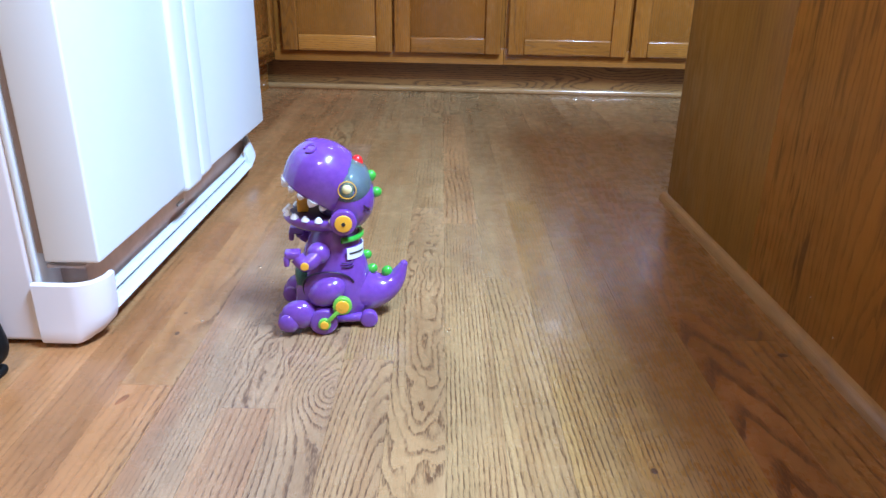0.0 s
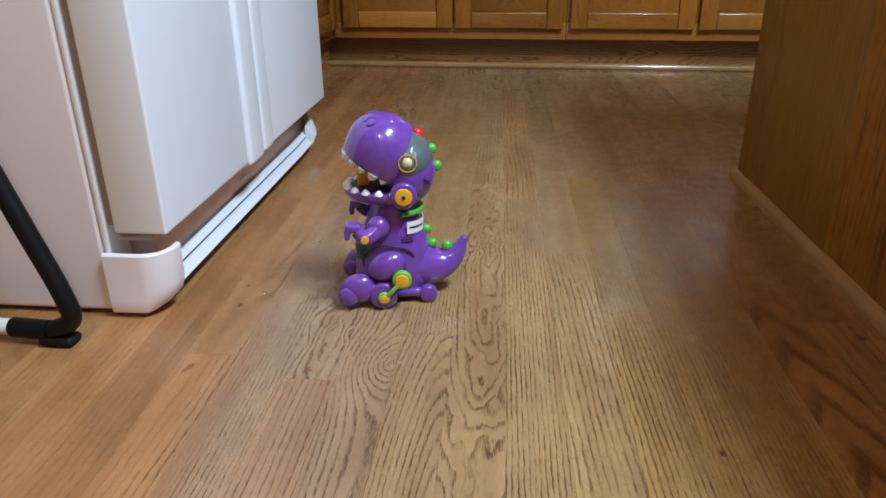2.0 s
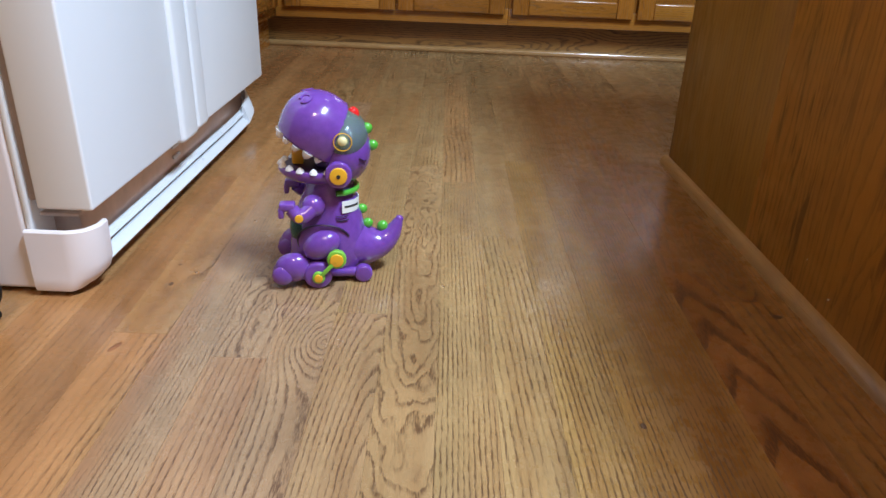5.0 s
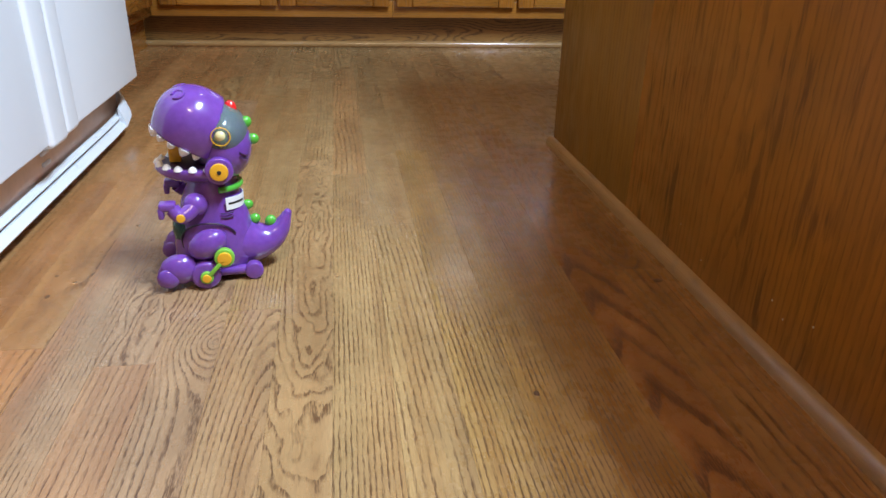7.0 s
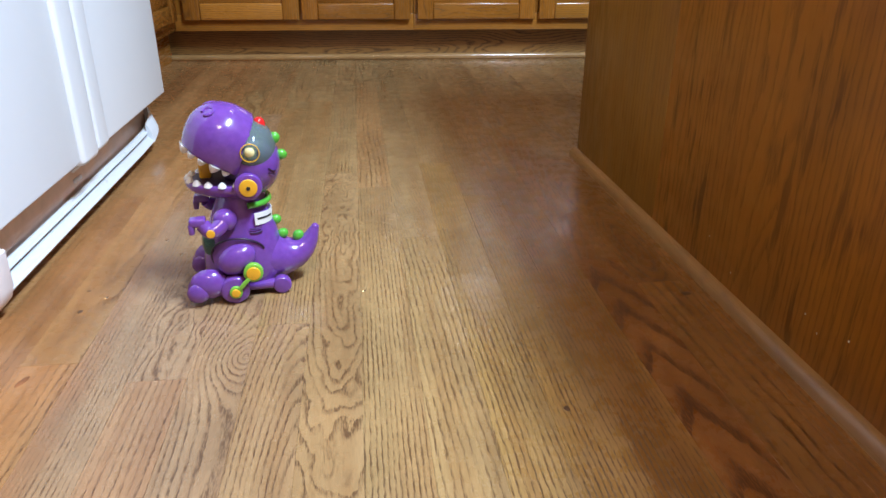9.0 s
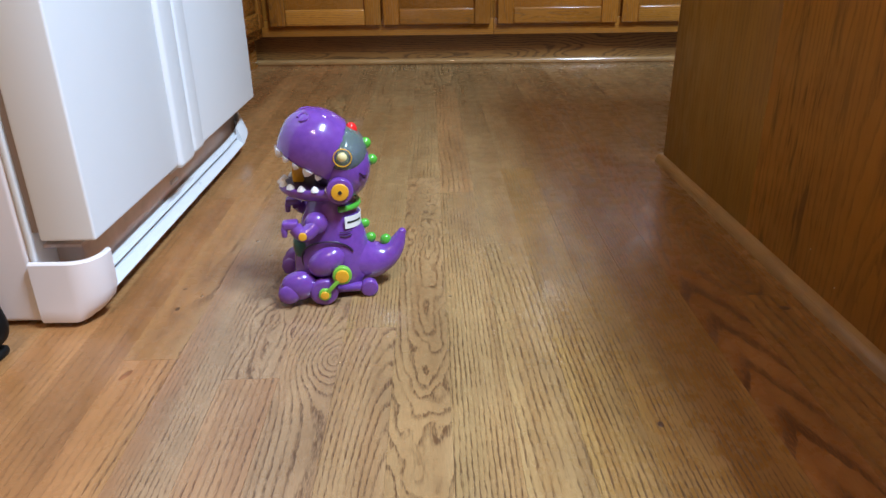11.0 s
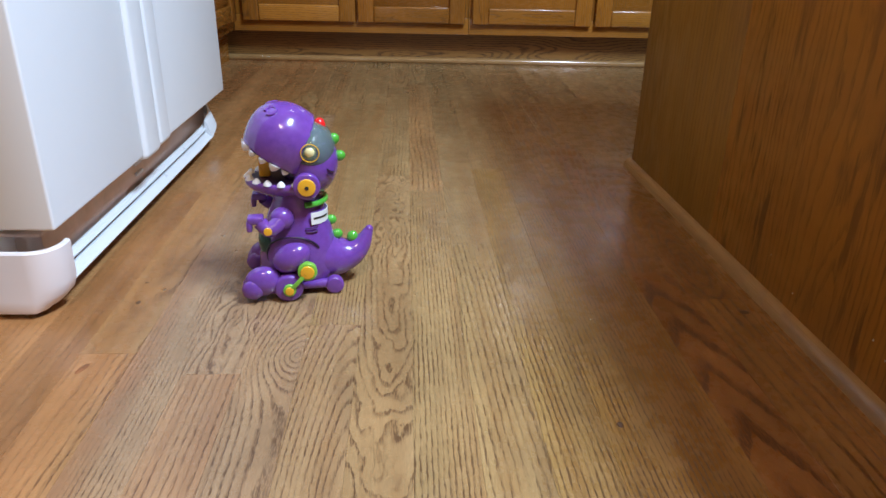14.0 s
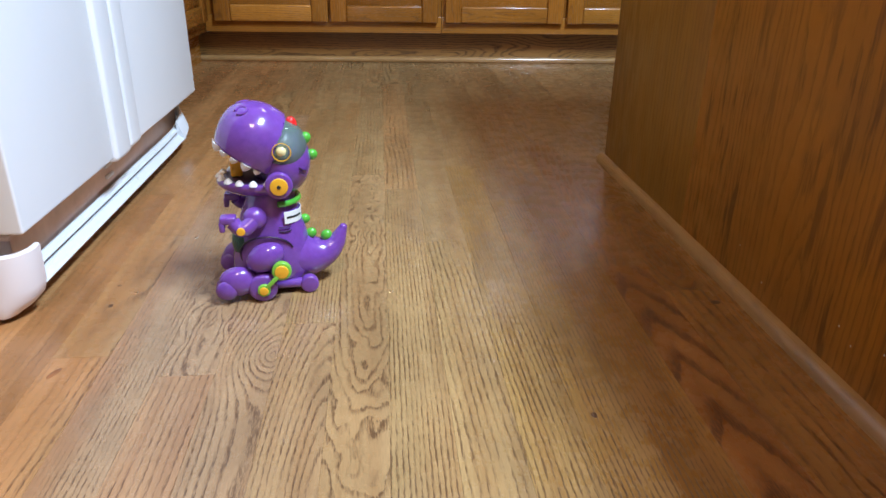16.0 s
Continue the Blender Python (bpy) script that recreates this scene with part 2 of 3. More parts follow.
CABINET_ACROSS = wood("cabinet_oak_across", 2, 0, rgb(0.43, 0.180, 0.026), rgb(0.34, 0.130, 0.017), rgb(0.11, 0.040, 0.008), ring=0.007, contrast=0.8, rough=0.2, coat=0.4)
CABINET_RETURN = wood("cabinet_oak_return", 2, 1, rgb(0.40, 0.158, 0.020), rgb(0.31, 0.112, 0.013), rgb(0.11, 0.040, 0.008), ring=0.007, contrast=0.8, rough=0.22, coat=0.4)
TOE = wood("toe_board_oak", 2, 0, rgb(0.42, 0.215, 0.056), rgb(0.33, 0.160, 0.040), rgb(0.06, 0.022, 0.005), ring=0.007, contrast=1.2, rough=0.34, coat=0.1)
SHOE = wood("shoe_moulding_oak", 2, 1, rgb(0.42, 0.22, 0.066), rgb(0.34, 0.17, 0.047), rgb(0.2, 0.10, 0.04), ring=0.009, contrast=0.45, rough=0.3)
TOE_SHOE = wood("toe_moulding_oak", 2, 0, rgb(0.46, 0.27, 0.10), rgb(0.38, 0.21, 0.075), rgb(0.2, 0.10, 0.04), ring=0.009, contrast=0.4, rough=0.16, coat=0.7)
SUBFLOOR = plain("floor_joint", rgb(0.06, 0.035, 0.018), 0.8)
# front and side enamel differ by painted-in cool light and warm shade
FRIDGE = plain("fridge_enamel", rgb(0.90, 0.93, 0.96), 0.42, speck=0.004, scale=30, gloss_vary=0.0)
FRIDGE_SIDE = plain("fridge_shaded_enamel", rgb(0.84, 0.77, 0.76), 0.42, speck=0.008, scale=30, gloss_vary=0.02)
GASKET = plain("door_gasket", rgb(0.36, 0.29, 0.26), 0.6)
GRILLE = plain("grille_plastic", rgb(0.74, 0.76, 0.78), 0.32, speck=0.03)
RECESS = plain("recess_metal", rgb(0.72, 0.58, 0.50), 0.34, metal=0.35, speck=0.16, scale=25)
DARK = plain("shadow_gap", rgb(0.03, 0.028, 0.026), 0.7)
BLACK = plain("black_enamel", rgb(0.004, 0.004, 0.0042), 0.5, speck=0.2, Specular_IOR_Level=0.25)
RUBBER = plain("black_rubber", rgb(0.005, 0.005, 0.005), 0.65, speck=0.2, Specular_IOR_Level=0.25)
WHITE = plain("white_plastic", rgb(0.75, 0.74, 0.72), 0.4)
PLASTER = plain("wall_paint", rgb(0.17, 0.138, 0.09), 0.8, speck=0.05)
CEILING = plain("ceiling_paint", rgb(0.55, 0.52, 0.46), 0.85, speck=0.04)
PURPLE = plain("purple_plastic", rgb(0.160, 0.058, 0.335), 0.20, speck=0.13, scale=900, coat=0.5, Subsurface_Weight=0.05)
PURPLE_DARK = plain("mouth_plastic", rgb(0.03, 0.012, 0.05), 0.4)
GREEN = plain("green_plastic", rgb(0.10, 0.42, 0.04), 0.25, coat=0.4)
LIME = plain("lime_plastic", rgb(0.22, 0.50, 0.05), 0.3)
YELLOW = plain("yellow_plastic", rgb(0.80, 0.42, 0.02), 0.3)
EYE = plain("eye_plastic", rgb(0.78, 0.70, 0.35), 0.25, coat=0.5)
RED = plain("red_plastic", rgb(0.75, 0.02, 0.02), 0.15, coat=0.6)
TOOTH = plain("tooth_plastic", rgb(0.80, 0.77, 0.76), 0.3)
PAPER = plain("label_tape", rgb(0.80, 0.80, 0.78), 0.45, speck=0.02)
INK = plain("label_ink", rgb(0.02, 0.02, 0.02), 0.5)
VISOR = glass("visor_plastic", rgb(0.30, 0.42, 0.36), 0.06, 0.7)
TANK = glass("tank_plastic", rgb(0.10, 0.28, 0.18), 0.12, 0.6)
KNOT_RED = plain("red_knot_wood", rgb(0.24, 0.090, 0.030), 0.4, speck=0.4, scale=300)
KNOT = plain("knot_wood", rgb(0.075, 0.032, 0.012), 0.5, speck=0.3, scale=300)
FOAM = plain("soap_foam", rgb(0.70, 0.70, 0.68), 0.3, speck=0.1, scale=300)
SOAP = glass("soap_film", rgb(0.98, 0.98, 1.0), 0.0, 1.0)

# ---- mesh helpers ----


def mesh_of(name, bm, mat, smooth=True):
    me = bpy.data.meshes.new(name)
    bmesh.ops.recalc_face_normals(bm, faces=bm.faces)
    bm.to_mesh(me)
    bm.free()
    for p in me.polygons:
        p.use_smooth = smooth
    me.materials.append(mat)
    return me


def auto(ob, angle=35):
    """Sharp edges stay sharp under smooth shading."""
    me = ob.data
    bm = bmesh.new()
    bm.from_mesh(me)
    for e in bm.edges:
        if len(e.link_faces) == 2 and e.calc_face_angle(0) > radians(angle):
            e.smooth = False
    bm.to_mesh(me)
    bm.free()
    return ob


def part(name, bm, mat, parent=None, label="", at=None):
    ob = auto(new(name, mesh_of(name, bm, mat)))
    if parent is not None:
        ob.parent = parent
    if at is not None:
        ob.matrix_basis = at
    if label:
        ob["label"] = label
    return ob


def thing(name, m, label, category, group="", kind=""):
    ob = new(name)
    ob.empty_display_size = 0.05
    ob.matrix_basis = m
    return tagged(ob, label, category, group, kind)


def box(lo, hi, bevel=0.0, seg=2, bm=None):
    out = bm or bmesh.new()
    c = [(a + b) / 2 for a, b in zip(lo, hi)]
    s = [b - a for a, b in zip(lo, hi)]
    r = bmesh.ops.create_cube(out, size=1.0, matrix=Matrix.Translation(c) @ Matrix.Diagonal((*s, 1)))
    if bevel:
        edges = list({e for v in r["verts"] for e in v.link_edges})
        bmesh.ops.bevel(out, geom=edges, offset=bevel, segments=seg, profile=0.5, affect="EDGES")
    return out


def ball(c, r, turn=(0, 0, 0), seg=24, bm=None):
    out = bm or bmesh.new()
    m = pose(*c, *turn) @ Matrix.Diagonal((*r, 1))
    bmesh.ops.create_uvsphere(out, u_segments=seg, v_segments=seg * 2 // 3, radius=1.0, matrix=m)
    return out


def disc(c, radius, depth, axis="Y", bevel=0.0, seg=28, bm=None):
    out = bm or bmesh.new()
    turn = {"X": (0, 90, 0), "Y": (90, 0, 0), "Z": (0, 0, 0)}[axis]
    r = bmesh.ops.create_cone(out, cap_ends=True, segments=seg, radius1=radius, radius2=radius, depth=depth, matrix=pose(*c, *turn))
    if bevel:
        rims = [e for e in {e for v in r["verts"] for e in v.link_edges} if any(len(f.verts) > 4 for f in e.link_faces)]
        bmesh.ops.bevel(out, geom=rims, offset=bevel, segments=3, profile=0.5, affect="EDGES")
    return out


def sweep(points, radii, seg=14, bm=None, flat=1.0):
    """A round bar along points; radii: one or one a point."""
    out = bm or bmesh.new()
    pts = [Vector(p) for p in points]
    if not isinstance(radii, (list, tuple)):
        radii = [radii] * len(pts)
    rings, side = [], None
    for i, p in enumerate(pts):
        d = (pts[min(i + 1, len(pts) - 1)] - pts[max(i - 1, 0)]).normalized()
        if side is None:
            side = d.cross(Vector((0, 0, 1)) if abs(d.z) < 0.9 else Vector((0, 1, 0))).normalized()
        side = (side - d * side.dot(d)).normalized()
        up = d.cross(side)
        rings.append([out.verts.new(p + (side * math.cos(a) + up * math.sin(a) * flat) * radii[i])
                      for a in (2 * math.pi * k / seg for k in range(seg))])
    for a, b in zip(rings, rings[1:]):
        for k in range(seg):
            out.faces.new((a[k], a[(k + 1) % seg], b[(k + 1) % seg], b[k]))
    out.faces.new(rings[0][::-1])
    out.faces.new(rings[-1])
    return out


def loft(sections, seg=32, bm=None):
    """Ellipses (centre, half width along X, half width along Y, tilt about Y in degrees) joined from first to last."""
    out = bm or bmesh.new()
    rings = []
    for c, rx, ry, tilt in sections:
        m = pose(*c, 0, tilt, 0)
        rings.append([out.verts.new(m @ Vector((rx * math.cos(a), ry * math.sin(a), 0))) for a in (2 * math.pi * k / seg for k in range(seg))])
    for a, b in zip(rings, rings[1:]):
        for k in range(seg):
            out.faces.new((a[k], a[(k + 1) % seg], b[(k + 1) % seg], b[k]))
    out.faces.new(rings[0][::-1])
    out.faces.new(rings[-1])
    return out


def curve_points(pts, n=8):
    """A smooth line through the given points."""
    p = [Vector(a) for a in pts]
    p = [p[0] * 2 - p[1]] + p + [p[-1] * 2 - p[-2]]
    out = []
    for i in range(1, len(p) - 2):
        for k in range(n):
            t = k / n
            a, b, c, d = p[i - 1:i + 3]
            out.append(0.5 * (2 * b + (c - a) * t + (2 * a - 5 * b + 4 * c - d) * t * t + (3 * b - a - 3 * c + d) * t ** 3))
    return out + [p[-2]]


# ---- setting: floor, walls, ceiling ----
STRIP, EDGE = 0.063, 0.0455      # strip width, and one edge of a strip
rng = random.Random(5)

floor = tagged(new("floor", mesh_of("floor", box((-1.7, -1.7, -0.06), (2.7, 3.25, -0.0125)), SUBFLOOR)), "oak strip floor with strong grain and a satin finish", "floor", kind="structure")


def plank_mesh(length):
    bm = box((-STRIP / 2 + 0.00005, -length / 2 + 0.00008, -0.012), (STRIP / 2 - 0.00005, length / 2 - 0.00008, 0))
    tops = [e for e in bm.edges if all(abs(v.co.z) < 1e-6 for v in e.verts)]
    bmesh.ops.bevel(bm, geom=tops, offset=0.00012, segments=1, affect="EDGES")
    return bm


# strips with a figure of their own: row, a place along it, and how the rings are cut there (x0 across, from the strip's middle)
FIGURES = [
    # rows -4 to -1: bluer tints put the cool light into the colour
    (-4, 0.90, dict(tint=(1.0, 0.97, 1.18), ring=0.0054, x0=0.075, deep=0.01, wave=0.012, contrast=0.95)),
    (-3, 0.90, dict(tint=(1.0, 0.97, 1.18), ring=0.0088, x0=0.004, v0=0.80, deep=0.012, flare=0.06, wave=0.030, wobble=1.1, contrast=1.25)),
    (-3, 0.45, dict(ring=0.0074, x0=0.060, wave=0.006, tint=(1.02, 0.90, 1.0), contrast=0.9)),
    (-2, 0.70, dict(tint=(1.0, 0.97, 1.15), ring=0.0057, x0=0.026, v0=0.640, flare=0.55, reach=0.065, deep=0.0, wave=0.008, wobble=0.3, contrast=1.15)),
    (-1, 0.50, dict(tint=(1.0, 0.98, 1.08), ring=0.0056, x0=0.034, v0=0.36, flare=0.14, deep=0.0, wave=0.006, contrast=1.1)),
    (-1, 0.90, dict(ring=0.0050, x0=-0.09, wave=0.008, contrast=1.05)),
    (0, 0.60, dict(ring=0.0076, x0=0.010, v0=0.90, flare=0.14, deep=0.0, wave=0.020, wobble=1.2, tint=(1.0, 0.98, 1.02), contrast=1.1)),
    (1, 0.60, dict(ring=0.0054, x0=-0.085, wave=0.008, contrast=1.35)),
    (2, 0.70, dict(ring=0.0078, x0=-0.060, v0=0.7, taper=0.04, wave=0.009, tint=(1.05, 1.04, 1.0), contrast=1.15)),
    (2, 1.20, dict(ring=0.0055, x0=-0.05, v0=1.2, taper=0.10, wave=0.010, contrast=1.0)),
    # rows 3 to 7: warm light and peninsula shade, put into the tints
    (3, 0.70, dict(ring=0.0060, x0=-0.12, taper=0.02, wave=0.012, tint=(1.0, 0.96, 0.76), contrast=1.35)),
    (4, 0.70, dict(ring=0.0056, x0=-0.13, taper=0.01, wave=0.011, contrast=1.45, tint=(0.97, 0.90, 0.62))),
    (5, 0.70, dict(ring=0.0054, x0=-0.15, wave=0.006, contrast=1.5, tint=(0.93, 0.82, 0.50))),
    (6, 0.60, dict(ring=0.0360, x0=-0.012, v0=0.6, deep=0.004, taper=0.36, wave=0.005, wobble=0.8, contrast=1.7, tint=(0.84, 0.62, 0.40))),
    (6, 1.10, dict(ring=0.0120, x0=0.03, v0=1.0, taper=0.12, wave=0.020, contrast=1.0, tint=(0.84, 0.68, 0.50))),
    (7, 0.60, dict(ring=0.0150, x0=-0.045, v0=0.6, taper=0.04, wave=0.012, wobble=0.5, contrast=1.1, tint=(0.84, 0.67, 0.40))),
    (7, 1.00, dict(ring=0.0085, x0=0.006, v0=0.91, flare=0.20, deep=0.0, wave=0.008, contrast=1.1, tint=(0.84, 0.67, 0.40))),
]


def lay_floor():
    ends = {2: [0.02, 0.969, 1.62], -1: [-0.30, 0.718, 1.45], -3: [-0.45, 0.612, 1.80], 0: [-0.5, 1.30], -2: [-0.2, 1.02, 1.86, 1.96], 1: [0.05, 1.21, 2.2], -4: [0.05, 1.30, 2.1],
            3: [-0.1, 1.35], 4: [0.0, 1.15], 5: [-0.2, 1.25], 6: [0.10, 0.86, 1.5], 7: [-0.1, 0.78, 1.36]}
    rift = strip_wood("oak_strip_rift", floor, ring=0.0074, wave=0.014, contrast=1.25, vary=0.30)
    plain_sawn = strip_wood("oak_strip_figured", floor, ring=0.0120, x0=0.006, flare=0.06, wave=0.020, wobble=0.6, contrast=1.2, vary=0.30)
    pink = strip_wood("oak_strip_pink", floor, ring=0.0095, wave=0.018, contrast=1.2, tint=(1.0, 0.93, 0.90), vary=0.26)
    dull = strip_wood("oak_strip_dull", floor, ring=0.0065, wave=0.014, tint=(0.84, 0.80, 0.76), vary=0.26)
    # browner copy that carries the peninsula's shade in its tint
    brown = strip_wood("oak_strip_shaded", floor, ring=0.0075, wave=0.016, tint=(0.84, 0.67, 0.40), vary=0.16)
    for k in range(-26, 41):
        u = EDGE + (k + 0.5) * STRIP
        cuts = list(ends.get(k, []))
        v = cuts[0] if cuts else -1.75 + rng.uniform(0, 0.8)
        lo = v
        while lo > -1.7:
            lo -= rng.uniform(0.5, 1.3)
            cuts.append(lo)
        cuts = cuts or [v]
        hi = max(cuts)
        while hi < 3.2:
            hi += rng.uniform(0.45, 1.3)
            cuts.append(hi)
        cuts = sorted({min(max(c, -1.63), 3.12) for c in cuts})
        for a, b in zip(cuts, cuts[1:]):
            if b - a < 0.03:
                continue
            mid = (a + b) / 2
            pick = rng.random()
            mat = rift if pick < 0.42 else plain_sawn if pick < 0.68 else pink if pick < 0.84 else dull
            # near strips by the peninsula: its shade is put in as colour
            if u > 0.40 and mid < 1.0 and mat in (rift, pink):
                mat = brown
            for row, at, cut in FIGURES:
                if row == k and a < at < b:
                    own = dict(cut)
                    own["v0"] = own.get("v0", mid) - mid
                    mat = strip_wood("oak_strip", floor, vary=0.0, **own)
            part("plank", plank_mesh(b - a), mat, floor, at=pose(0, 0, 0, 0, 0, GRAIN) @ pose(u, mid, 0))


def wall(name, lo, hi, mat=PLASTER):
    return tagged(part(name, box(lo, hi), mat), "plain brown painted wall", "wall", kind="structure")


wall("wall_far", (-1.7, 3.15, -0.06), (2.7, 3.25, 2.42))
wall("wall_left", (-1.7, -1.7, -0.06), (-1.6, 3.15, 2.42))
wall("wall_right", (2.6, -1.7, -0.06), (2.7, 3.15, 2.42))
wall("wall_back", (-1.6, -1.7, -0.06), (2.6, -1.6, 2.42))
tagged(part("ceiling", box((-1.7, -1.7, 2.42), (2.7, 3.25, 2.52)), CEILING), "plain white ceiling", "ceiling", kind="structure")

# ---- the peninsula with its veneered side panel ----
PEN = pose(0.505, 1.390, 0, 0, 0, 3.85)      # origin at the panel's far foot, y along the panel


SEAM = -0.40                                  # where the panel changes from orange to darker brown


def build_peninsula():
    t = thing("peninsula", PEN, "peninsula cabinet with an orange-brown oak veneer side panel", "cabinet")
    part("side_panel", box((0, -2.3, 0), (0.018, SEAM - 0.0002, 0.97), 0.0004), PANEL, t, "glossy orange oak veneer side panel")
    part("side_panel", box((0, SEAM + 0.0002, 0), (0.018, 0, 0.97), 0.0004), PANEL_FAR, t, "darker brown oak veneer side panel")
    part("body", box((0.0185, -2.3, 0.1), (0.60, -0.018, 0.965)), CABINET_UP, t)
    part("end_panel", box((0.0185, -0.0175, 0.0), (0.60, -0.001, 0.97), 0.001), CABINET_UP, t)
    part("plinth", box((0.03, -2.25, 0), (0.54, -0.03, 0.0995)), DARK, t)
    # quarter-round shoe moulding along the foot
    bm = bmesh.new()
    arc = [(-0.013 * math.cos(a), 0.018 * math.sin(a)) for a in (math.pi / 2 * k / 6 for k in range(7))] + [(-0.0005, 0.0)]
    near, far = ([bm.verts.new((x, y, z)) for x, z in arc] for y in (-2.3, 0.012))
    for k in range(len(arc)):
        q = (k + 1) % len(arc)
        bm.faces.new((near[k], near[q], far[q], far[k]))
    bm.faces.new(near)
    bm.faces.new(far[::-1])
    part("shoe_moulding", bm, SHOE, t, "worn oak shoe moulding")


build_peninsula()

# ---- kitchen cabinets along the far wall ----
FACE, DOOR_FOOT = 2.54, 0.147


def raised_door(w, h, parent, at, up, across):
    """A door with stiles, rails and a raised panel; x along its width, front towards -y, foot at z = 0."""
    d, s = 0.022, 0.055
    door = part("door", box((0.010, -0.008, 0.010), (w - 0.010, 0, h - 0.010)), up, parent, at=at)
    for x0 in (0, w - s):
        part("stile", box((x0, -d, 0), (x0 + s, -0.0085, h), 0.004, 3), up, door)
    for z0 in (0, h - s):
        part("rail", box((s + 0.0003, -d + 0.0005, z0), (w - s - 0.0003, -0.0085, z0 + s), 0.0062, 4), across, door)
    bm = bmesh.new()
    lo, hi, b = s - 0.001, w - s + 0.001, 0.030
    back = [bm.verts.new((x, -0.0086, z)) for x, z in ((lo, lo), (hi, lo), (hi, h - lo), (lo, h - lo))]
    front = [bm.verts.new((x, -0.0212, z)) for x, z in ((lo + b, lo + b), (hi - b, lo + b), (hi - b, h - lo - b), (lo + b, h - lo - b))]
    for k in range(4):
        q = (k + 1) % 4
        bm.faces.new((back[k], back[q], front[q], front[k]))
    bm.faces.new(front)
    bm.faces.new(back[::-1])
    part("raised_panel", bm, up, door)
    return door


def base_cabinet(x0, x1, doors):
    t = thing("base_cabinet", pose(x0, FACE, 0), "honey oak base cabinet with raised-panel doors", "cabinet", "cabinets along the far wall")
    w = x1 - x0
    part("body", box((0.002, 0.019, 0.113), (w - 0.002, 0.60, 0.87)), CABINET_UP, t)
    part("bottom_rail", box((0.0005, 0, 0.110), (w - 0.0005, 0.0185, 0.165), 0.002), CABINET_ACROSS, t)
    edges = [0.0] + [d - x0 for pair in doors for d in pair] + [w]
    for a, b in zip(edges[::2], edges[1::2]):
        part("stile", box((max(a - 0.014, 0.0005), 0.0003, 0.1652), (min(b + 0.014, w - 0.0005), 0.0185, 0.868), 0.002), CABINET_UP, t)
    part("top_rail", box((0.0005, 0.0006, 0.8685), (w - 0.0005, 0.0185, 0.875), 0.001), CABINET_ACROSS, t)
    for a, b in doors:
        raised_door(b - a, 0.60, t, pose(a - x0, -0.0005, DOOR_FOOT), CABINET_UP, CABINET_ACROSS)
    start = -0.053 if x0 < -0.6 else 0.0
    part("toe_board", box((start, 0.074, 0), (w, 0.087, 0.1125)), TOE, t, "oak toe board")
    bm = sweep([(start, 0.062, 0.0095), (w, 0.062, 0.0095)], 0.0115, 12)
    part("toe_moulding", bm, TOE_SHOE, t)
    return t


base_cabinet(-0.62, 0.194, [(-0.583, -0.196), (-0.188, 0.182)])
base_cabinet(0.194, 1.05, [(0.206, 0.615), (0.629, 1.02)])
base_cabinet(1.05, 1.90, [(1.08, 1.45), (1.47, 1.86)])


def return_cabinet():
    t = thing("base_cabinet", pose(-0.62, 1.62, 0), "honey oak base cabinet on the return wall, beside the fridge", "cabinet")
    part("body", box((-0.58, 0, 0.113), (-0.019, 0.918, 0.87)), CABINET_RETURN, t)
    part("bottom_rail", box((-0.0185, 0, 0.110), (0, 0.918, 0.165), 0.002), CABINET_RETURN, t)
    for a, b in ((0, 0.05), (0.43, 0.49), (0.86, 0.918)):
        part("stile", box((-0.0185, a, 0.1652), (-0.0003, b, 0.87), 0.002), CABINET_UP, t)
    for a in (0.04, 0.48):
        raised_door(0.40, 0.60, t, pose(0.0005, a, DOOR_FOOT, 0, 0, 90), CABINET_UP, CABINET_ACROSS)
    part("toe_board", box((-0.053, 0, 0), (-0.040, 0.958, 0.1125)), CABINET_RETURN, t)


return_cabinet()

# ---- fridge ----
FR = pose(-0.345, 0.721, 0, 0, 0, 1.9)       # origin at the near foot of the door's front edge; y along the front


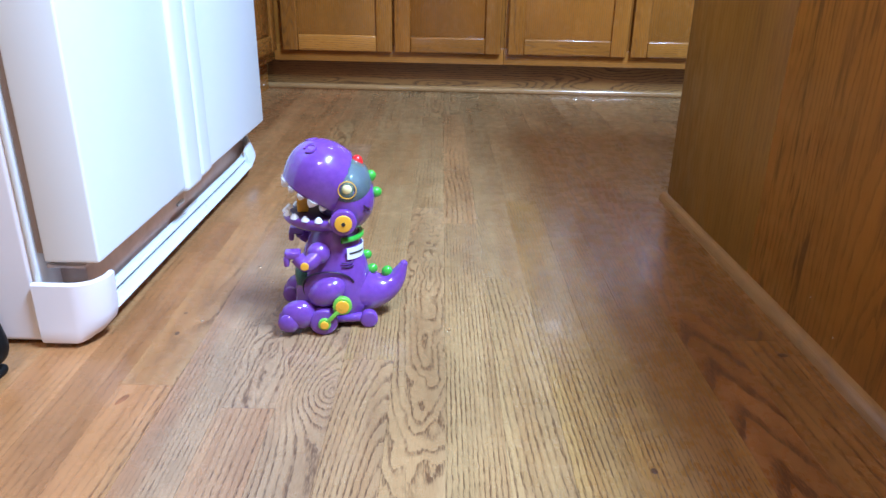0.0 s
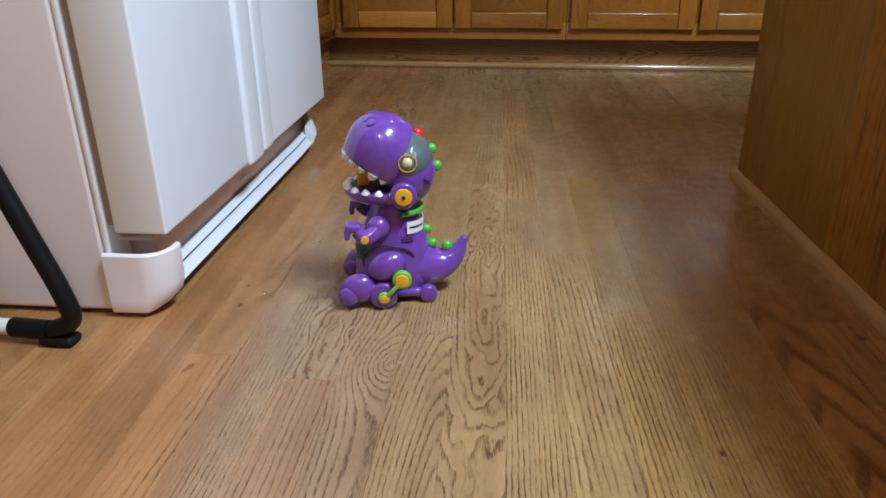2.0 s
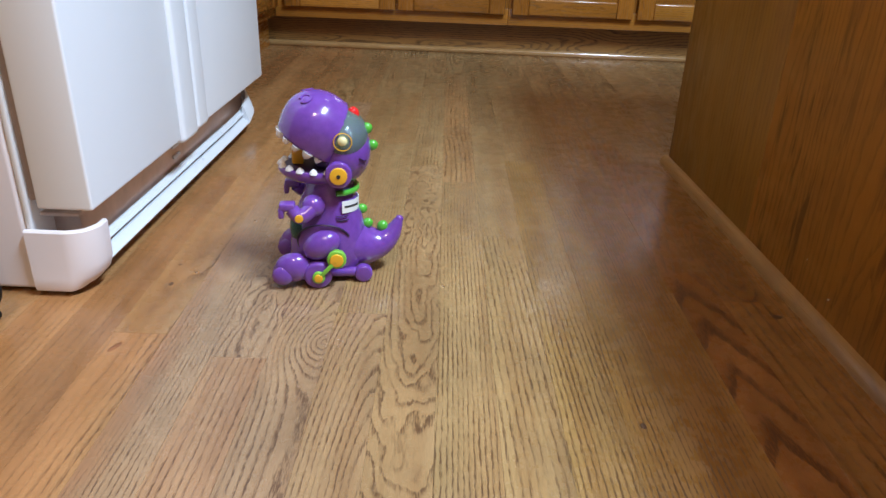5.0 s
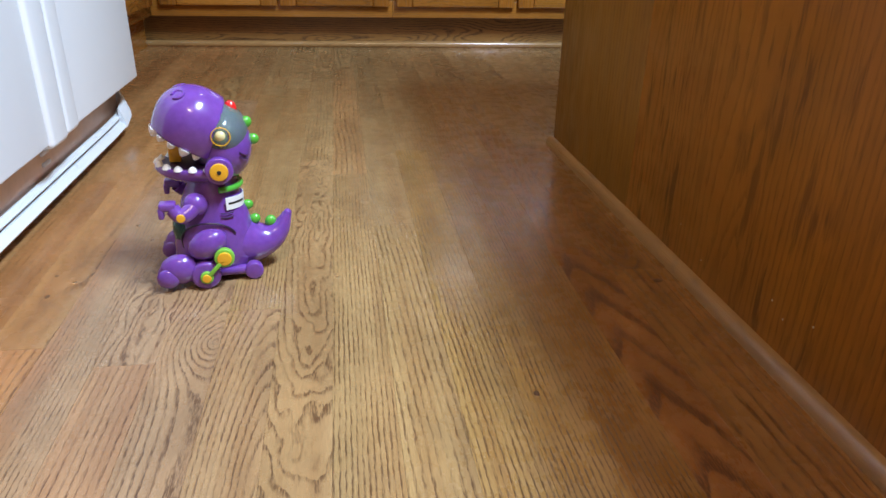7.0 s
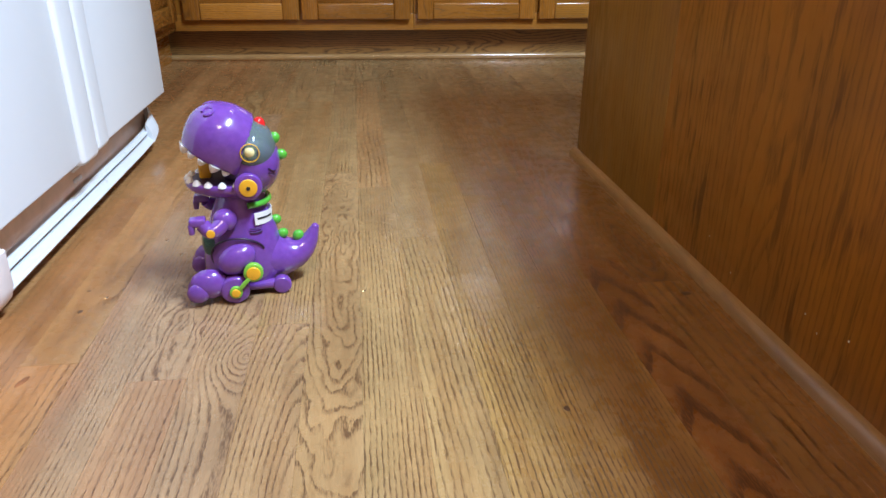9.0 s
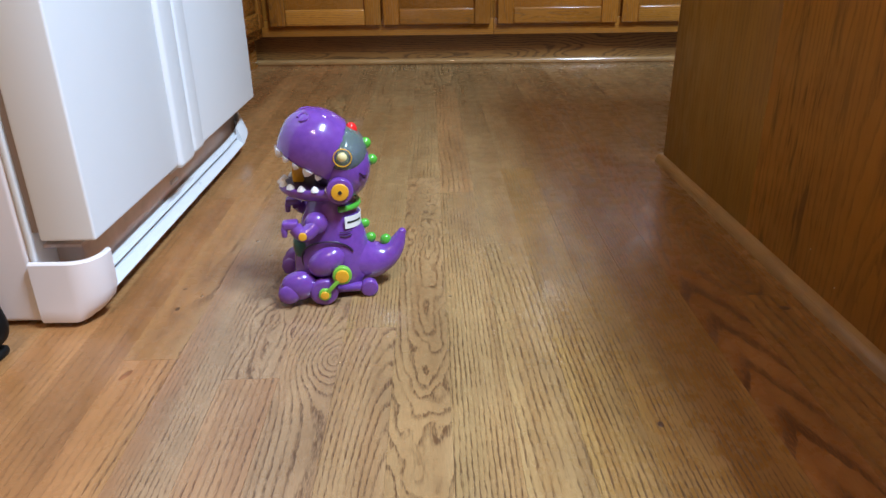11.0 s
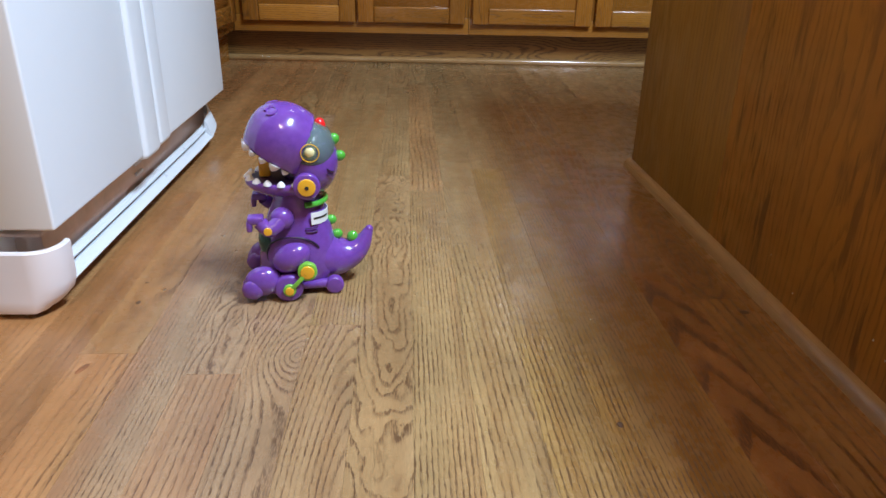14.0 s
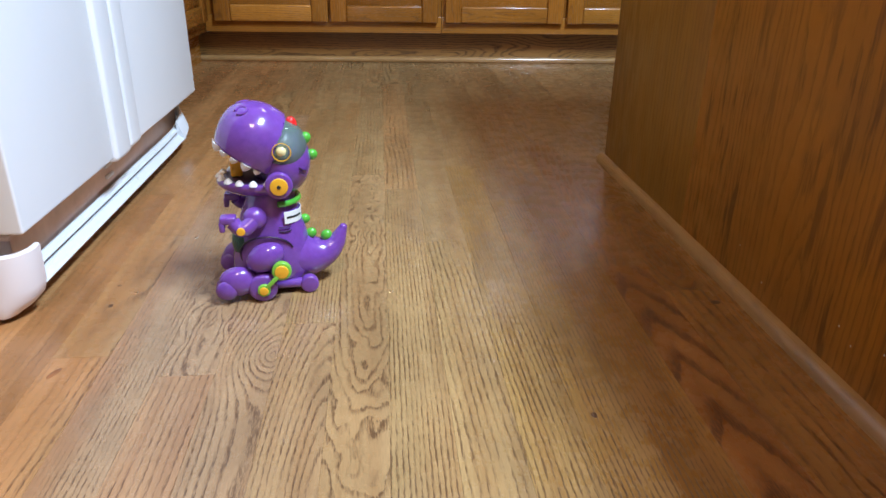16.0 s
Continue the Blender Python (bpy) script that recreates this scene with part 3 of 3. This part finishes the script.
def build_fridge():
    t = thing("fridge", FR, "white side-by-side fridge with a slotted foot grille", "fridge")
    L, foot = 0.80, 0.117
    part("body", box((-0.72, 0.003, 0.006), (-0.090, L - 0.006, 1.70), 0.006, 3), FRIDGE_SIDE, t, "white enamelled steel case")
    part("front_bead", box((-0.0895, 0.004, 0.012), (-0.0805, L - 0.004, 1.69), 0.003, 3), FRIDGE, t)
    for a, b in ((0.0, 0.300), (0.420, L)):
        d = part("door", box((-0.068, a, foot), (0, b, 1.69), 0.0035, 3), FRIDGE, t, "white enamelled fridge door")
        part("gasket", box((-0.080, a + 0.008, foot + 0.008), (-0.0685, b - 0.008, 1.68), 0.002), GASKET, d)
    # the moulded grips between the doors
    for a, b, foot_z in ((0.3005, 0.366, 0.110), (0.3665, 0.4195, 0.114)):
        part("grip", box((-0.066, a, foot_z), (0.006, b, 1.69), 0.009, 4), FRIDGE, t, "white moulded door grip")
    # foot grille: bands wrapped round both corners
    g = part("grille_back", box((-0.088, 0.052, 0.028), (-0.046, L - 0.012, 0.100), 0.004), RECESS, t, "dull brown metal behind the grille")
    part("hinge_plate", box((-0.078, 0.020, 0.1005), (-0.030, 0.075, 0.1050), 0.001), RECESS, g)

    def band(name, z0, z1, x_out, thick, mat, corner=0.05, lean=0.0, under=0.0, start=0.034, rise=0.030, thin=0.55):
        path = [(x_out, start)] + [(x_out, 0.10 + 0.08 * k) for k in range(9) if 0.10 + 0.08 * k > start + 0.01]
        for k in range(9):
            a = math.pi / 2 * k / 8
            path.append((x_out - corner + corner * math.cos(a), L + 0.02 - corner + corner * math.sin(a)))
        bm = bmesh.new()
        rings = []
        n = len(path)
        for i, (x, y) in enumerate(path):
            a, b = path[max(i - 1, 0)], path[min(i + 1, n - 1)]
            dx, dy = b[0] - a[0], b[1] - a[1]
            ln = math.hypot(dx, dy)
            nx, ny = dy / ln, -dx / ln
            ub = under * max(nx, 0.0)
            f = max(0.0, (y - L + 0.09) / 0.11)
            up = rise * f * f
            slim = 1.0 - thin * max(0.0, (i - n + 4) / 3.0)
            prof = [(-ub, z0 + 0.004), (-0.003 - ub, z0), (-thick - ub, z0), (-thick, z1), (-0.003 - lean, z1), (-lean, z1 - 0.004)]
            mid = (z0 + z1) / 2
            rings.append([bm.verts.new((x + nx * o, y + ny * o, mid + up + (z - mid) * slim)) for o, z in prof])
        for r, q in zip(rings, rings[1:]):
            for k in range(6):
                bm.faces.new((r[k], r[(k + 1) % 6], q[(k + 1) % 6], q[k]))
        bm.faces.new(rings[0])
        bm.faces.new(rings[-1][::-1])
        return part(name, bm, mat, t)

    band("grille_band", 0.021, 0.035, -0.020, 0.016, GRILLE, lean=0.008)
    band("grille_band", 0.0395, 0.0490, -0.030, 0.012, GRILLE, lean=0.006)
    # the solid end of the grille, swept up and round the far corner
    end = band("grille_end", 0.0205, 0.060, -0.0180, 0.016, GRILLE, lean=0.011, start=L - 0.060, rise=0.043, thin=0.40)
    end["label"] = "solid white end of the grille"
    for z0, z1, x in ((0.062, 0.068, -0.047), (0.080, 0.086, -0.047)):
        part("clip", box((x, 0.366, z0), (x + 0.005, 0.396, z1), 0.0015), GRILLE, g, "pale plastic clip")
    # the tall moulded corner piece on the near side
    bm = bmesh.new()
    rings = []
    path = [(-0.088, -0.006)]
    for k in range(13):
        a = math.pi / 2 * k / 12
        path.append((-0.044 + 0.038 * math.sin(a), -0.006 + 0.038 - 0.038 * math.cos(a)))
    path.append((-0.006, 0.042))
    for i, (x, y) in enumerate(path):
        a, b = path[max(i - 1, 0)], path[min(i + 1, len(path) - 1)]
        dx, dy = b[0] - a[0], b[1] - a[1]
        ln = math.hypot(dx, dy)
        nx, ny = dy / ln, -dx / ln
        k0 = max(nx, 0.0)
        prof = [(o * k0 if z < 0.08 else o, z) for o, z in ((0, 0.088), (-0.002, 0.0905), (-0.006, 0.0905), (-0.008, 0.088))]
        prof += [(-0.008 - 0.032 * k0, 0.018), (-0.006 - 0.034 * k0, 0.009), (-0.002 - 0.032 * k0, 0.008), (-0.017 * k0, 0.014), (-0.006 * k0, 0.026), (-0.001 * k0, 0.042)]
        rings.append([bm.verts.new((x + nx * o, y + ny * o, z)) for o, z in prof])
    for r, q in zip(rings, rings[1:]):
        for k in range(10):
            bm.faces.new((r[k], r[(k + 1) % 10], q[(k + 1) % 10], q[k]))
    bm.faces.new(rings[0])
    bm.faces.new(rings[-1][::-1])
    part("cap_tray", box((-0.084, 0.006, 0.060), (-0.046, 0.040, 0.063), 0.001), GRILLE, t)
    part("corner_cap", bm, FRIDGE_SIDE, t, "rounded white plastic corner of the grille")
    for y in (0.08, L - 0.08):
        for x in (-0.12, -0.62):
            part("foot", disc((x, y, 0.006), 0.018, 0.012, "Z", 0.002), BLACK, t)


build_fridge()


# ---- black tubular leg beside the fridge ----
def build_leg():
    t = thing("chair_frame", pose(-0.444, 0.647, 0), "black tubular metal chair frame standing on the floor", "chair")
    main = curve_points([(-0.236, 0.010, 0.72), (-0.105, 0.006, 0.36), (-0.033, 0.002, 0.155), (-0.002, 0.0, 0.065), (0.001, -0.002, 0.034), (-0.028, 0.0, 0.0175)], 10)
    part("leg_tube", sweep(main, 0.0115, 16), BLACK, t)
    part("foot_tube", sweep([(-0.031, 0.0, 0.0175), (-0.081, 0.002, 0.0175)], 0.0125, 16), BLACK, t)
    part("sleeve", sweep([(-0.081, 0.002, 0.0175), (-0.16, 0.004, 0.0175)], 0.0105, 16), WHITE, t, "white plastic sleeve")
    part("floor_tube", sweep([(-0.16, 0.004, 0.0175), (-0.55, 0.012, 0.0175)], 0.0120, 16), BLACK, t)
    part("rubber_foot", box((-0.042, -0.014, 0.0), (0.002, 0.013, 0.013), 0.006, 4), RUBBER, t, "black rubber foot")
    part("rubber_foot", box((-0.55, -0.004, 0.0), (-0.50, 0.028, 0.012), 0.004, 3), RUBBER, t, "black rubber foot")


build_leg()


# ---- the toy dinosaur ----
def bent_text(words, height, radius, turn, z, parent, lean):
    """Raised print bent round an upright axis; turn: the angle, in degrees, at which it begins."""
    cu = bpy.data.curves.new("print", "FONT")
    cu.body, cu.size, cu.extrude = words, height, 0.0
    ob = new("print", cu)
    me = bpy.data.meshes.new_from_object(ob.evaluated_get(bpy.context.evaluated_depsgraph_get()))
    bpy.data.objects.remove(ob)
    bpy.data.curves.remove(cu)
    for v in me.vertices:
        a = radians(turn) + v.co.x / radius
        v.co = (radius * math.cos(a), radius * math.sin(a), z + v.co.y + lean * (v.co.x))
    me.materials.append(INK)
    t = new("lettering", me)
    t.parent = parent
    return t


def strip(radius, a0, a1, z, h, thick, lean, n=18):
    bm = bmesh.new()
    rows = []
    for k in range(n + 1):
        a = a0 + (a1 - a0) * k / n
        s = radius * (a - a0) * lean
        rows.append([bm.verts.new((r * math.cos(a), r * math.sin(a), zz + s)) for r, zz in ((radius, z), (radius, z + h), (radius - thick, z + h), (radius - thick, z))])
    for p, q in zip(rows, rows[1:]):
        for k in range(4):
            bm.faces.new((p[k], p[(k + 1) % 4], q[(k + 1) % 4], q[k]))
    bm.faces.new(rows[0])
    bm.faces.new(rows[-1][::-1])
    return bm


def tooth(c, r, h, down, parent):
    bm = bmesh.new()
    tip = -1 if down else 1
    loft([((c[0], c[1], c[2] + tip * h * f), r * w, r * w, 0) for f, w in ((-0.5, 1.35), (-0.2, 1.22), (0.1, 0.92), (0.34, 0.55), (0.5, 0.14))], 10, bm)
    return part("tooth", bm, TOOTH, parent)


def build_toy(m):
    t = thing("toy_dinosaur", m, "purple plastic toy dinosaur with open mouth and green spikes", "toy")
    # body with neck, and tail
    bm = loft([((0.004, 0, 0.013), 0.034, 0.028, 0), ((0.003, 0, 0.016), 0.049, 0.037, 0), ((0.003, 0, 0.030), 0.057, 0.043, 0), ((0.003, 0, 0.050), 0.055, 0.045, 0),
               ((0.004, 0, 0.072), 0.050, 0.044, 0), ((0.003, 0, 0.092), 0.045, 0.041, 0), ((0.004, 0, 0.110), 0.039, 0.037, 0), ((0.001, 0, 0.128), 0.034, 0.034, 0), ((-0.001, 0, 0.142), 0.031, 0.033, 0), ((-0.003, 0, 0.158), 0.027, 0.030, 0)], 40)
    part("body", bm, PURPLE, t)
    spine = curve_points([(-0.018, 0, 0.046), (-0.046, 0, 0.040), (-0.068, 0, 0.044), (-0.084, 0, 0.057), (-0.095, 0, 0.078)], 6)
    rad = [0.040 - 0.034 * (k / (len(spine) - 1)) ** 0.9 for k in range(len(spine))]
    bm = sweep(spine, rad, 24)
    ball(spine[-1], (0.006, 0.006, 0.006), seg=12, bm=bm)
    part("tail", bm, PURPLE, t)
    # head: the skull, the snout tipped up, the mouth
    bm = ball((-0.020, 0, 0.182), (0.036, 0.0455, 0.046), seg=36)
    part("skull", bm, PURPLE, t)
    bm = ball((0, 0, 0), (0.049, 0.048, 0.045), seg=48)
    for v in bm.verts:
        if v.co.x < 0:
            v.co.x *= 1.55
        if v.co.z < 0:
            v.co.z *= 1.5
    for co, no, inset in (((0, 0, -0.030), (0, 0, -1), 0.003), ((-0.030, 0, -0.0048), (-0.98, 0, 0.188), 0.002)):
        bmesh.ops.bisect_plane(bm, geom=list(bm.verts) + list(bm.edges) + list(bm.faces), plane_co=co, plane_no=no, clear_outer=True)
        bmesh.ops.holes_fill(bm, edges=[e for e in bm.edges if e.is_boundary])
        big = [f for f in bm.faces if len(f.verts) > 10 and abs(f.normal.dot(Vector(no).normalized())) > 0.98]
        rims = {e for f in big for e in f.edges}
        bmesh.ops.bevel(bm, geom=list(rims), offset=inset, segments=3, affect="EDGES")
    for f in bm.faces:
        f.smooth = True
    snout = part("snout", bm, PURPLE, t, at=pose(0.013, 0, 0.215, 0, -32, 0))
    part("palate", ball((-0.004, 0, -0.0295), (0.038, 0.037, 0.003), seg=24), PURPLE_DARK, snout, "dark mouth lining")
    for k in range(11):
        a = radians(-118 + 236 * k / 10)
        big = 1.25 if k in (1, 4, 6, 9) else 0.95
        tooth((0.039 * math.cos(a) * 1.03, 0.0395 * math.sin(a), -0.0335), 0.0046 * big, 0.0080 * big, True, snout)
    for s in (1, -1):
        bm = bmesh.new()
        ring = curve_points([(0.0075 * math.cos(radians(q)), 0.0075 * math.sin(radians(q)), 0) for q in range(20, 350, 30)], 2)
        sweep(ring, 0.0019, 8, bm)
        ball((0, 0, -0.0015), (0.005, 0.005, 0.002), seg=10, bm=bm)
        part("nostril", bm, PURPLE, snout, at=pose(0.0325, s * 0.022, 0.0262, 0, 48, s * 32))
    # lower jaw
    bm = ball((0, 0, 0), (0.054, 0.043, 0.020), seg=36)
    bmesh.ops.bisect_plane(bm, geom=list(bm.verts) + list(bm.edges) + list(bm.faces), plane_co=(0, 0, 0.004), plane_no=(0, 0, 1), clear_outer=True)
    bmesh.ops.holes_fill(bm, edges=[e for e in bm.edges if e.is_boundary])
    jaw = part("jaw", bm, PURPLE, t, at=pose(0.015, 0, 0.156, 0, -3, 0))
    part("tongue_bed", ball((0, 0, 0.0035), (0.048, 0.037, 0.004), seg=24), PURPLE_DARK, jaw, "dark mouth lining")
    for k in range(11):
        a = radians(-105 + 210 * k / 10)
        tooth((0.0495 * math.cos(a), 0.0392 * math.sin(a), 0.0066), 0.0044, 0.0070, False, jaw)
    part("throat", ball((-0.008, 0, 0.172), (0.030, 0.036, 0.020), seg=24), PURPLE_DARK, t)
    nozzle = part("nozzle", box((0.034, -0.011, 0.164), (0.049, 0.011, 0.206), 0.002), YELLOW, t, "yellow bubble nozzle")
    ring = [(0.046, 0.009 * math.cos(radians(q)), 0.176 + 0.009 * math.sin(radians(q))) for q in range(0, 361, 20)]
    part("wand", sweep(ring, 0.0026, 10), YELLOW, nozzle)
    # hinge bolts
    for s in (1, -1):
        hub = part("hinge", disc((-0.0125, s * 0.045, 0.1610), 0.0178, 0.014, "Y", 0.003), PURPLE, t)
        part("bolt", disc((-0.0125, s * 0.0530, 0.1610), 0.0115, 0.004, "Y", 0.001), YELLOW, hub, "yellow bolt")
        part("socket", disc((-0.0125, s * 0.0553, 0.1610), 0.0026, 0.001, "Y"), INK, hub)
    # visor with the eyes
    part("visor", ball((-0.020, 0, 0.2005), (0.0325, 0.0482, 0.0365), (0, 10, 0), seg=36), VISOR, t, "see-through dark green visor")
    for s in (1, -1):
        e = part("eye", ball((-0.019, s * 0.0420, 0.2050), (0.0082, 0.0075, 0.0082), seg=24), EYE, t, "pale yellow eye")
        part("eye_ring", sweep([(-0.019 + 0.0116 * math.cos(radians(q)), s * 0.0472, 0.2050 + 0.0116 * math.sin(radians(q))) for q in range(0, 361, 20)], 0.0007, 8), YELLOW, e)
    bulb = loft([((-0.033, 0, 0.222), 0.0085, 0.0085, 0), ((-0.033, 0, 0.232), 0.008, 0.008, 0), ((-0.033, 0, 0.2365), 0.006, 0.006, 0), ((-0.033, 0, 0.239), 0.0025, 0.0025, 0)], 20)
    part("bulb", bulb, RED, t, "red lamp on the head")
    # green spikes down the back
    for x, z, r, q in ((-0.050, 0.210, 0.0078, -50), (-0.0575, 0.187, 0.0075, -80), (-0.0425, 0.095, 0.0070, -80), (-0.0500, 0.073, 0.0074, -60), (-0.071, 0.068, 0.0078, -30)):
        part("spike", ball((x, 0, z), (r, r * 0.9, r * 1.1), (0, q, 0), seg=16), GREEN, t, "green rounded spike")
    collar = [(0.036 * math.cos(radians(q)), 0.0365 * math.sin(radians(q)), 0.131 + 0.002 * math.cos(radians(q))) for q in range(104, 257, 8)]
    part("collar", sweep(collar, 0.0040, 10), GREEN, t, "green collar ring")
    # tape with print on the back of the neck
    tape = part("tape", strip(0.0425, radians(118), radians(245), 0.103, 0.017, 0.0008, -0.10), PAPER, t, "white printed label tape", at=pose(0.004, 0, 0, 0, 0, 0))
    part("print_bar", strip(0.0428, radians(123), radians(163), 0.1100, 0.0028, 0.0003, -0.10), INK, tape)
    bent_text("MUSIC TOY", 0.0075, 0.0428, 168, 0.1035, tape, -0.10)
    # see-through tank in the belly
    part("tank", ball((0.034, 0, 0.070), (0.0245, 0.031, 0.031), seg=32), TANK, t, "dark green see-through belly tank")
    # arms
    for s in (1, -1):
        arm = part("upper_arm", ball((0.022, s * 0.039, 0.115), (0.0160, 0.0135, 0.0155), seg=20), PURPLE, t)
        bm = sweep(curve_points([(0.024, s * 0.044, 0.113), (0.034, s * 0.050, 0.106), (0.043, s * 0.050, 0.106), (0.050, s * 0.047, 0.114)], 6), [0.0105] * 12 + [0.0095] * 7, 14)
        part("forearm", bm, PURPLE, arm)
        part("bolt", disc((0.040, s * 0.0605, 0.1055), 0.0055, 0.003, "Y", 0.0008), YELLOW, arm, "yellow bolt")
        bm = box((0.045, s * 0.047 - 0.0085, 0.113), (0.066, s * 0.047 + 0.0085, 0.124), 0.003, 3)
        box((0.060, s * 0.047 - 0.0085, 0.103), (0.0675, s * 0.047 - 0.001, 0.118), 0.0025, 2, bm)
        box((0.060, s * 0.047 + 0.001, 0.103), (0.0675, s * 0.047 + 0.0085, 0.118), 0.0025, 2, bm)
        part("claw", bm, PURPLE, arm)
    # legs with wheels, links and feet
    for s in (1, -1):
        leg = part("thigh", ball((0.013, s * 0.044, 0.060), (0.027, 0.0165, 0.0195), (0, 28, 0), seg=24), PURPLE, t)
        part("ring", disc((-0.007, s * 0.058, 0.045), 0.0130, 0.009, "Y", 0.0015), LIME, leg, "lime green ring")
        part("bolt", disc((-0.007, s * 0.0630, 0.045), 0.0092, 0.004, "Y", 0.001), YELLOW, leg, "yellow bolt")
        wheel = part("wheel", disc((0.019, s * 0.050, 0.0195), 0.0195, 0.018, "Y", 0.004), PURPLE, t)
        part("hub", disc((0.018, s * 0.0605, 0.019), 0.0085, 0.006, "Y", 0.001), LIME, wheel)
        part("bolt", disc((0.018, s * 0.0642, 0.019), 0.0058, 0.003, "Y", 0.0008), YELLOW, wheel, "yellow bolt")
        part("link", box((-0.016, s * 0.0635 - 0.0015, -0.0028), (0.016, s * 0.0635 + 0.0015, 0.0028), 0.001), LIME, t, "lime green drive link", at=pose(0.0055, 0, 0.032, 0, 46, 0))
        bm = ball((0.052, s * 0.046, 0.028), (0.025, 0.0150, 0.021), seg=24)
        for q in (-1, 0, 1):
            ball((0.066, s * 0.046 + q * 0.0095, 0.020), (0.015, 0.0072, 0.0140), seg=16, bm=bm)
        part("foot", bm, PURPLE, t)
        part("shin", ball((0.034, s * 0.043, 0.020), (0.020, 0.012, 0.013), seg=20), PURPLE, t)
        part("skid", box((-0.046, s * 0.034 - 0.007, 0.008), (0.012, s * 0.034 + 0.007, 0.020), 0.005, 3), PURPLE, t)
        part("rear_wheel", disc((-0.043, s * 0.036, 0.0125), 0.0125, 0.014, "Y", 0.003), PURPLE, t)
    for s in (1, -1):
        arch = [(0.010 + 0.036 * math.cos(radians(q)), 0.060 + 0.029 * math.sin(radians(q))) for q in range(-20, 171, 12)]
        seam = []
        for x, z in arch:
            half = 0.0445 * math.sqrt(max(0.05, 1 - ((x - 0.004) / 0.052) ** 2))
            seam.append((x, s * half, z))
        part("seam", sweep(seam, 0.0014, 8), PURPLE_DARK, t)
        for dz in (0.0, 0.006):
            part("gill", sweep(curve_points([(-0.008, s * 0.0405, 0.094 + dz), (-0.016, s * 0.0385, 0.0925 + dz), (-0.024, s * 0.0348, 0.0935 + dz)], 5), 0.0008, 8), PURPLE_DARK, t)
            part("gill", sweep(curve_points([(-0.040, s * 0.0385, 0.176 + dz * 0.8), (-0.045, s * 0.0335, 0.171 + dz * 0.8), (-0.049, s * 0.0275, 0.169 + dz * 0.8)], 5), 0.0007, 8), PURPLE_DARK, t)
    return t


build_toy(pose(-0.080, 0.832, 0, 0, 0, 190) @ Matrix.Scale(0.96, 4))


# ---- soap bubbles that have settled ----
def bubble(at, r):
    b = part("soap_bubble", ball((0, 0, 0), (r, r, r), seg=20), SOAP, at=pose(*at))
    b.visible_shadow = False
    return tagged(b, "small clear soap bubble with a faint sheen", "bubble", "soap bubbles")


for x, y, r in ((0.075, 0.80, 0.0030), (-0.235, 0.985, 0.0035), (0.30, 0.74, 0.0030), (-0.20, 0.93, 0.0030), (-0.262, 0.80, 0.0030)):
    bubble((x, y, r), r)


def droplet(along, up, r):
    """A drop of foam stuck to the veneer of the peninsula."""
    d = part("soap_droplet", ball((0, 0, 0), (r * 0.45, r, r * 1.25), seg=12), FOAM, at=PEN @ pose(-0.0003, along, up))
    return tagged(d, "tiny white drop of soap foam on the wooden panel", "droplet", "soap droplets")


for along, up, r in ((-0.649, 0.042, 0.0010), (-0.803, 0.068, 0.0011), (-0.827, 0.058, 0.0009), (-0.583, 0.065, 0.0008), (-0.873, 0.076, 0.0010)):
    droplet(along, up, r)

# ---- the floor's strips ----
lay_floor()
for x, y, a, b in ((0.506, 0.768, 0.007, 0.005), (-0.283, 0.765, 0.003, 0.005), (-0.293, 0.822, 0.003, 0.002), (0.29, 0.53, 0.003, 0.0045)):
    part("knot", ball((0, 0, 0), (a, b, 0.0005), seg=12), KNOT, floor, "dark knot", at=pose(x, y, 0, 0, 0, GRAIN))
part("knot", ball((0, 0, 0), (0.0040, 0.011, 0.0005), seg=12), KNOT_RED, floor, "reddish knot", at=pose(-0.285, 0.612, 0, 0, 0, -18))
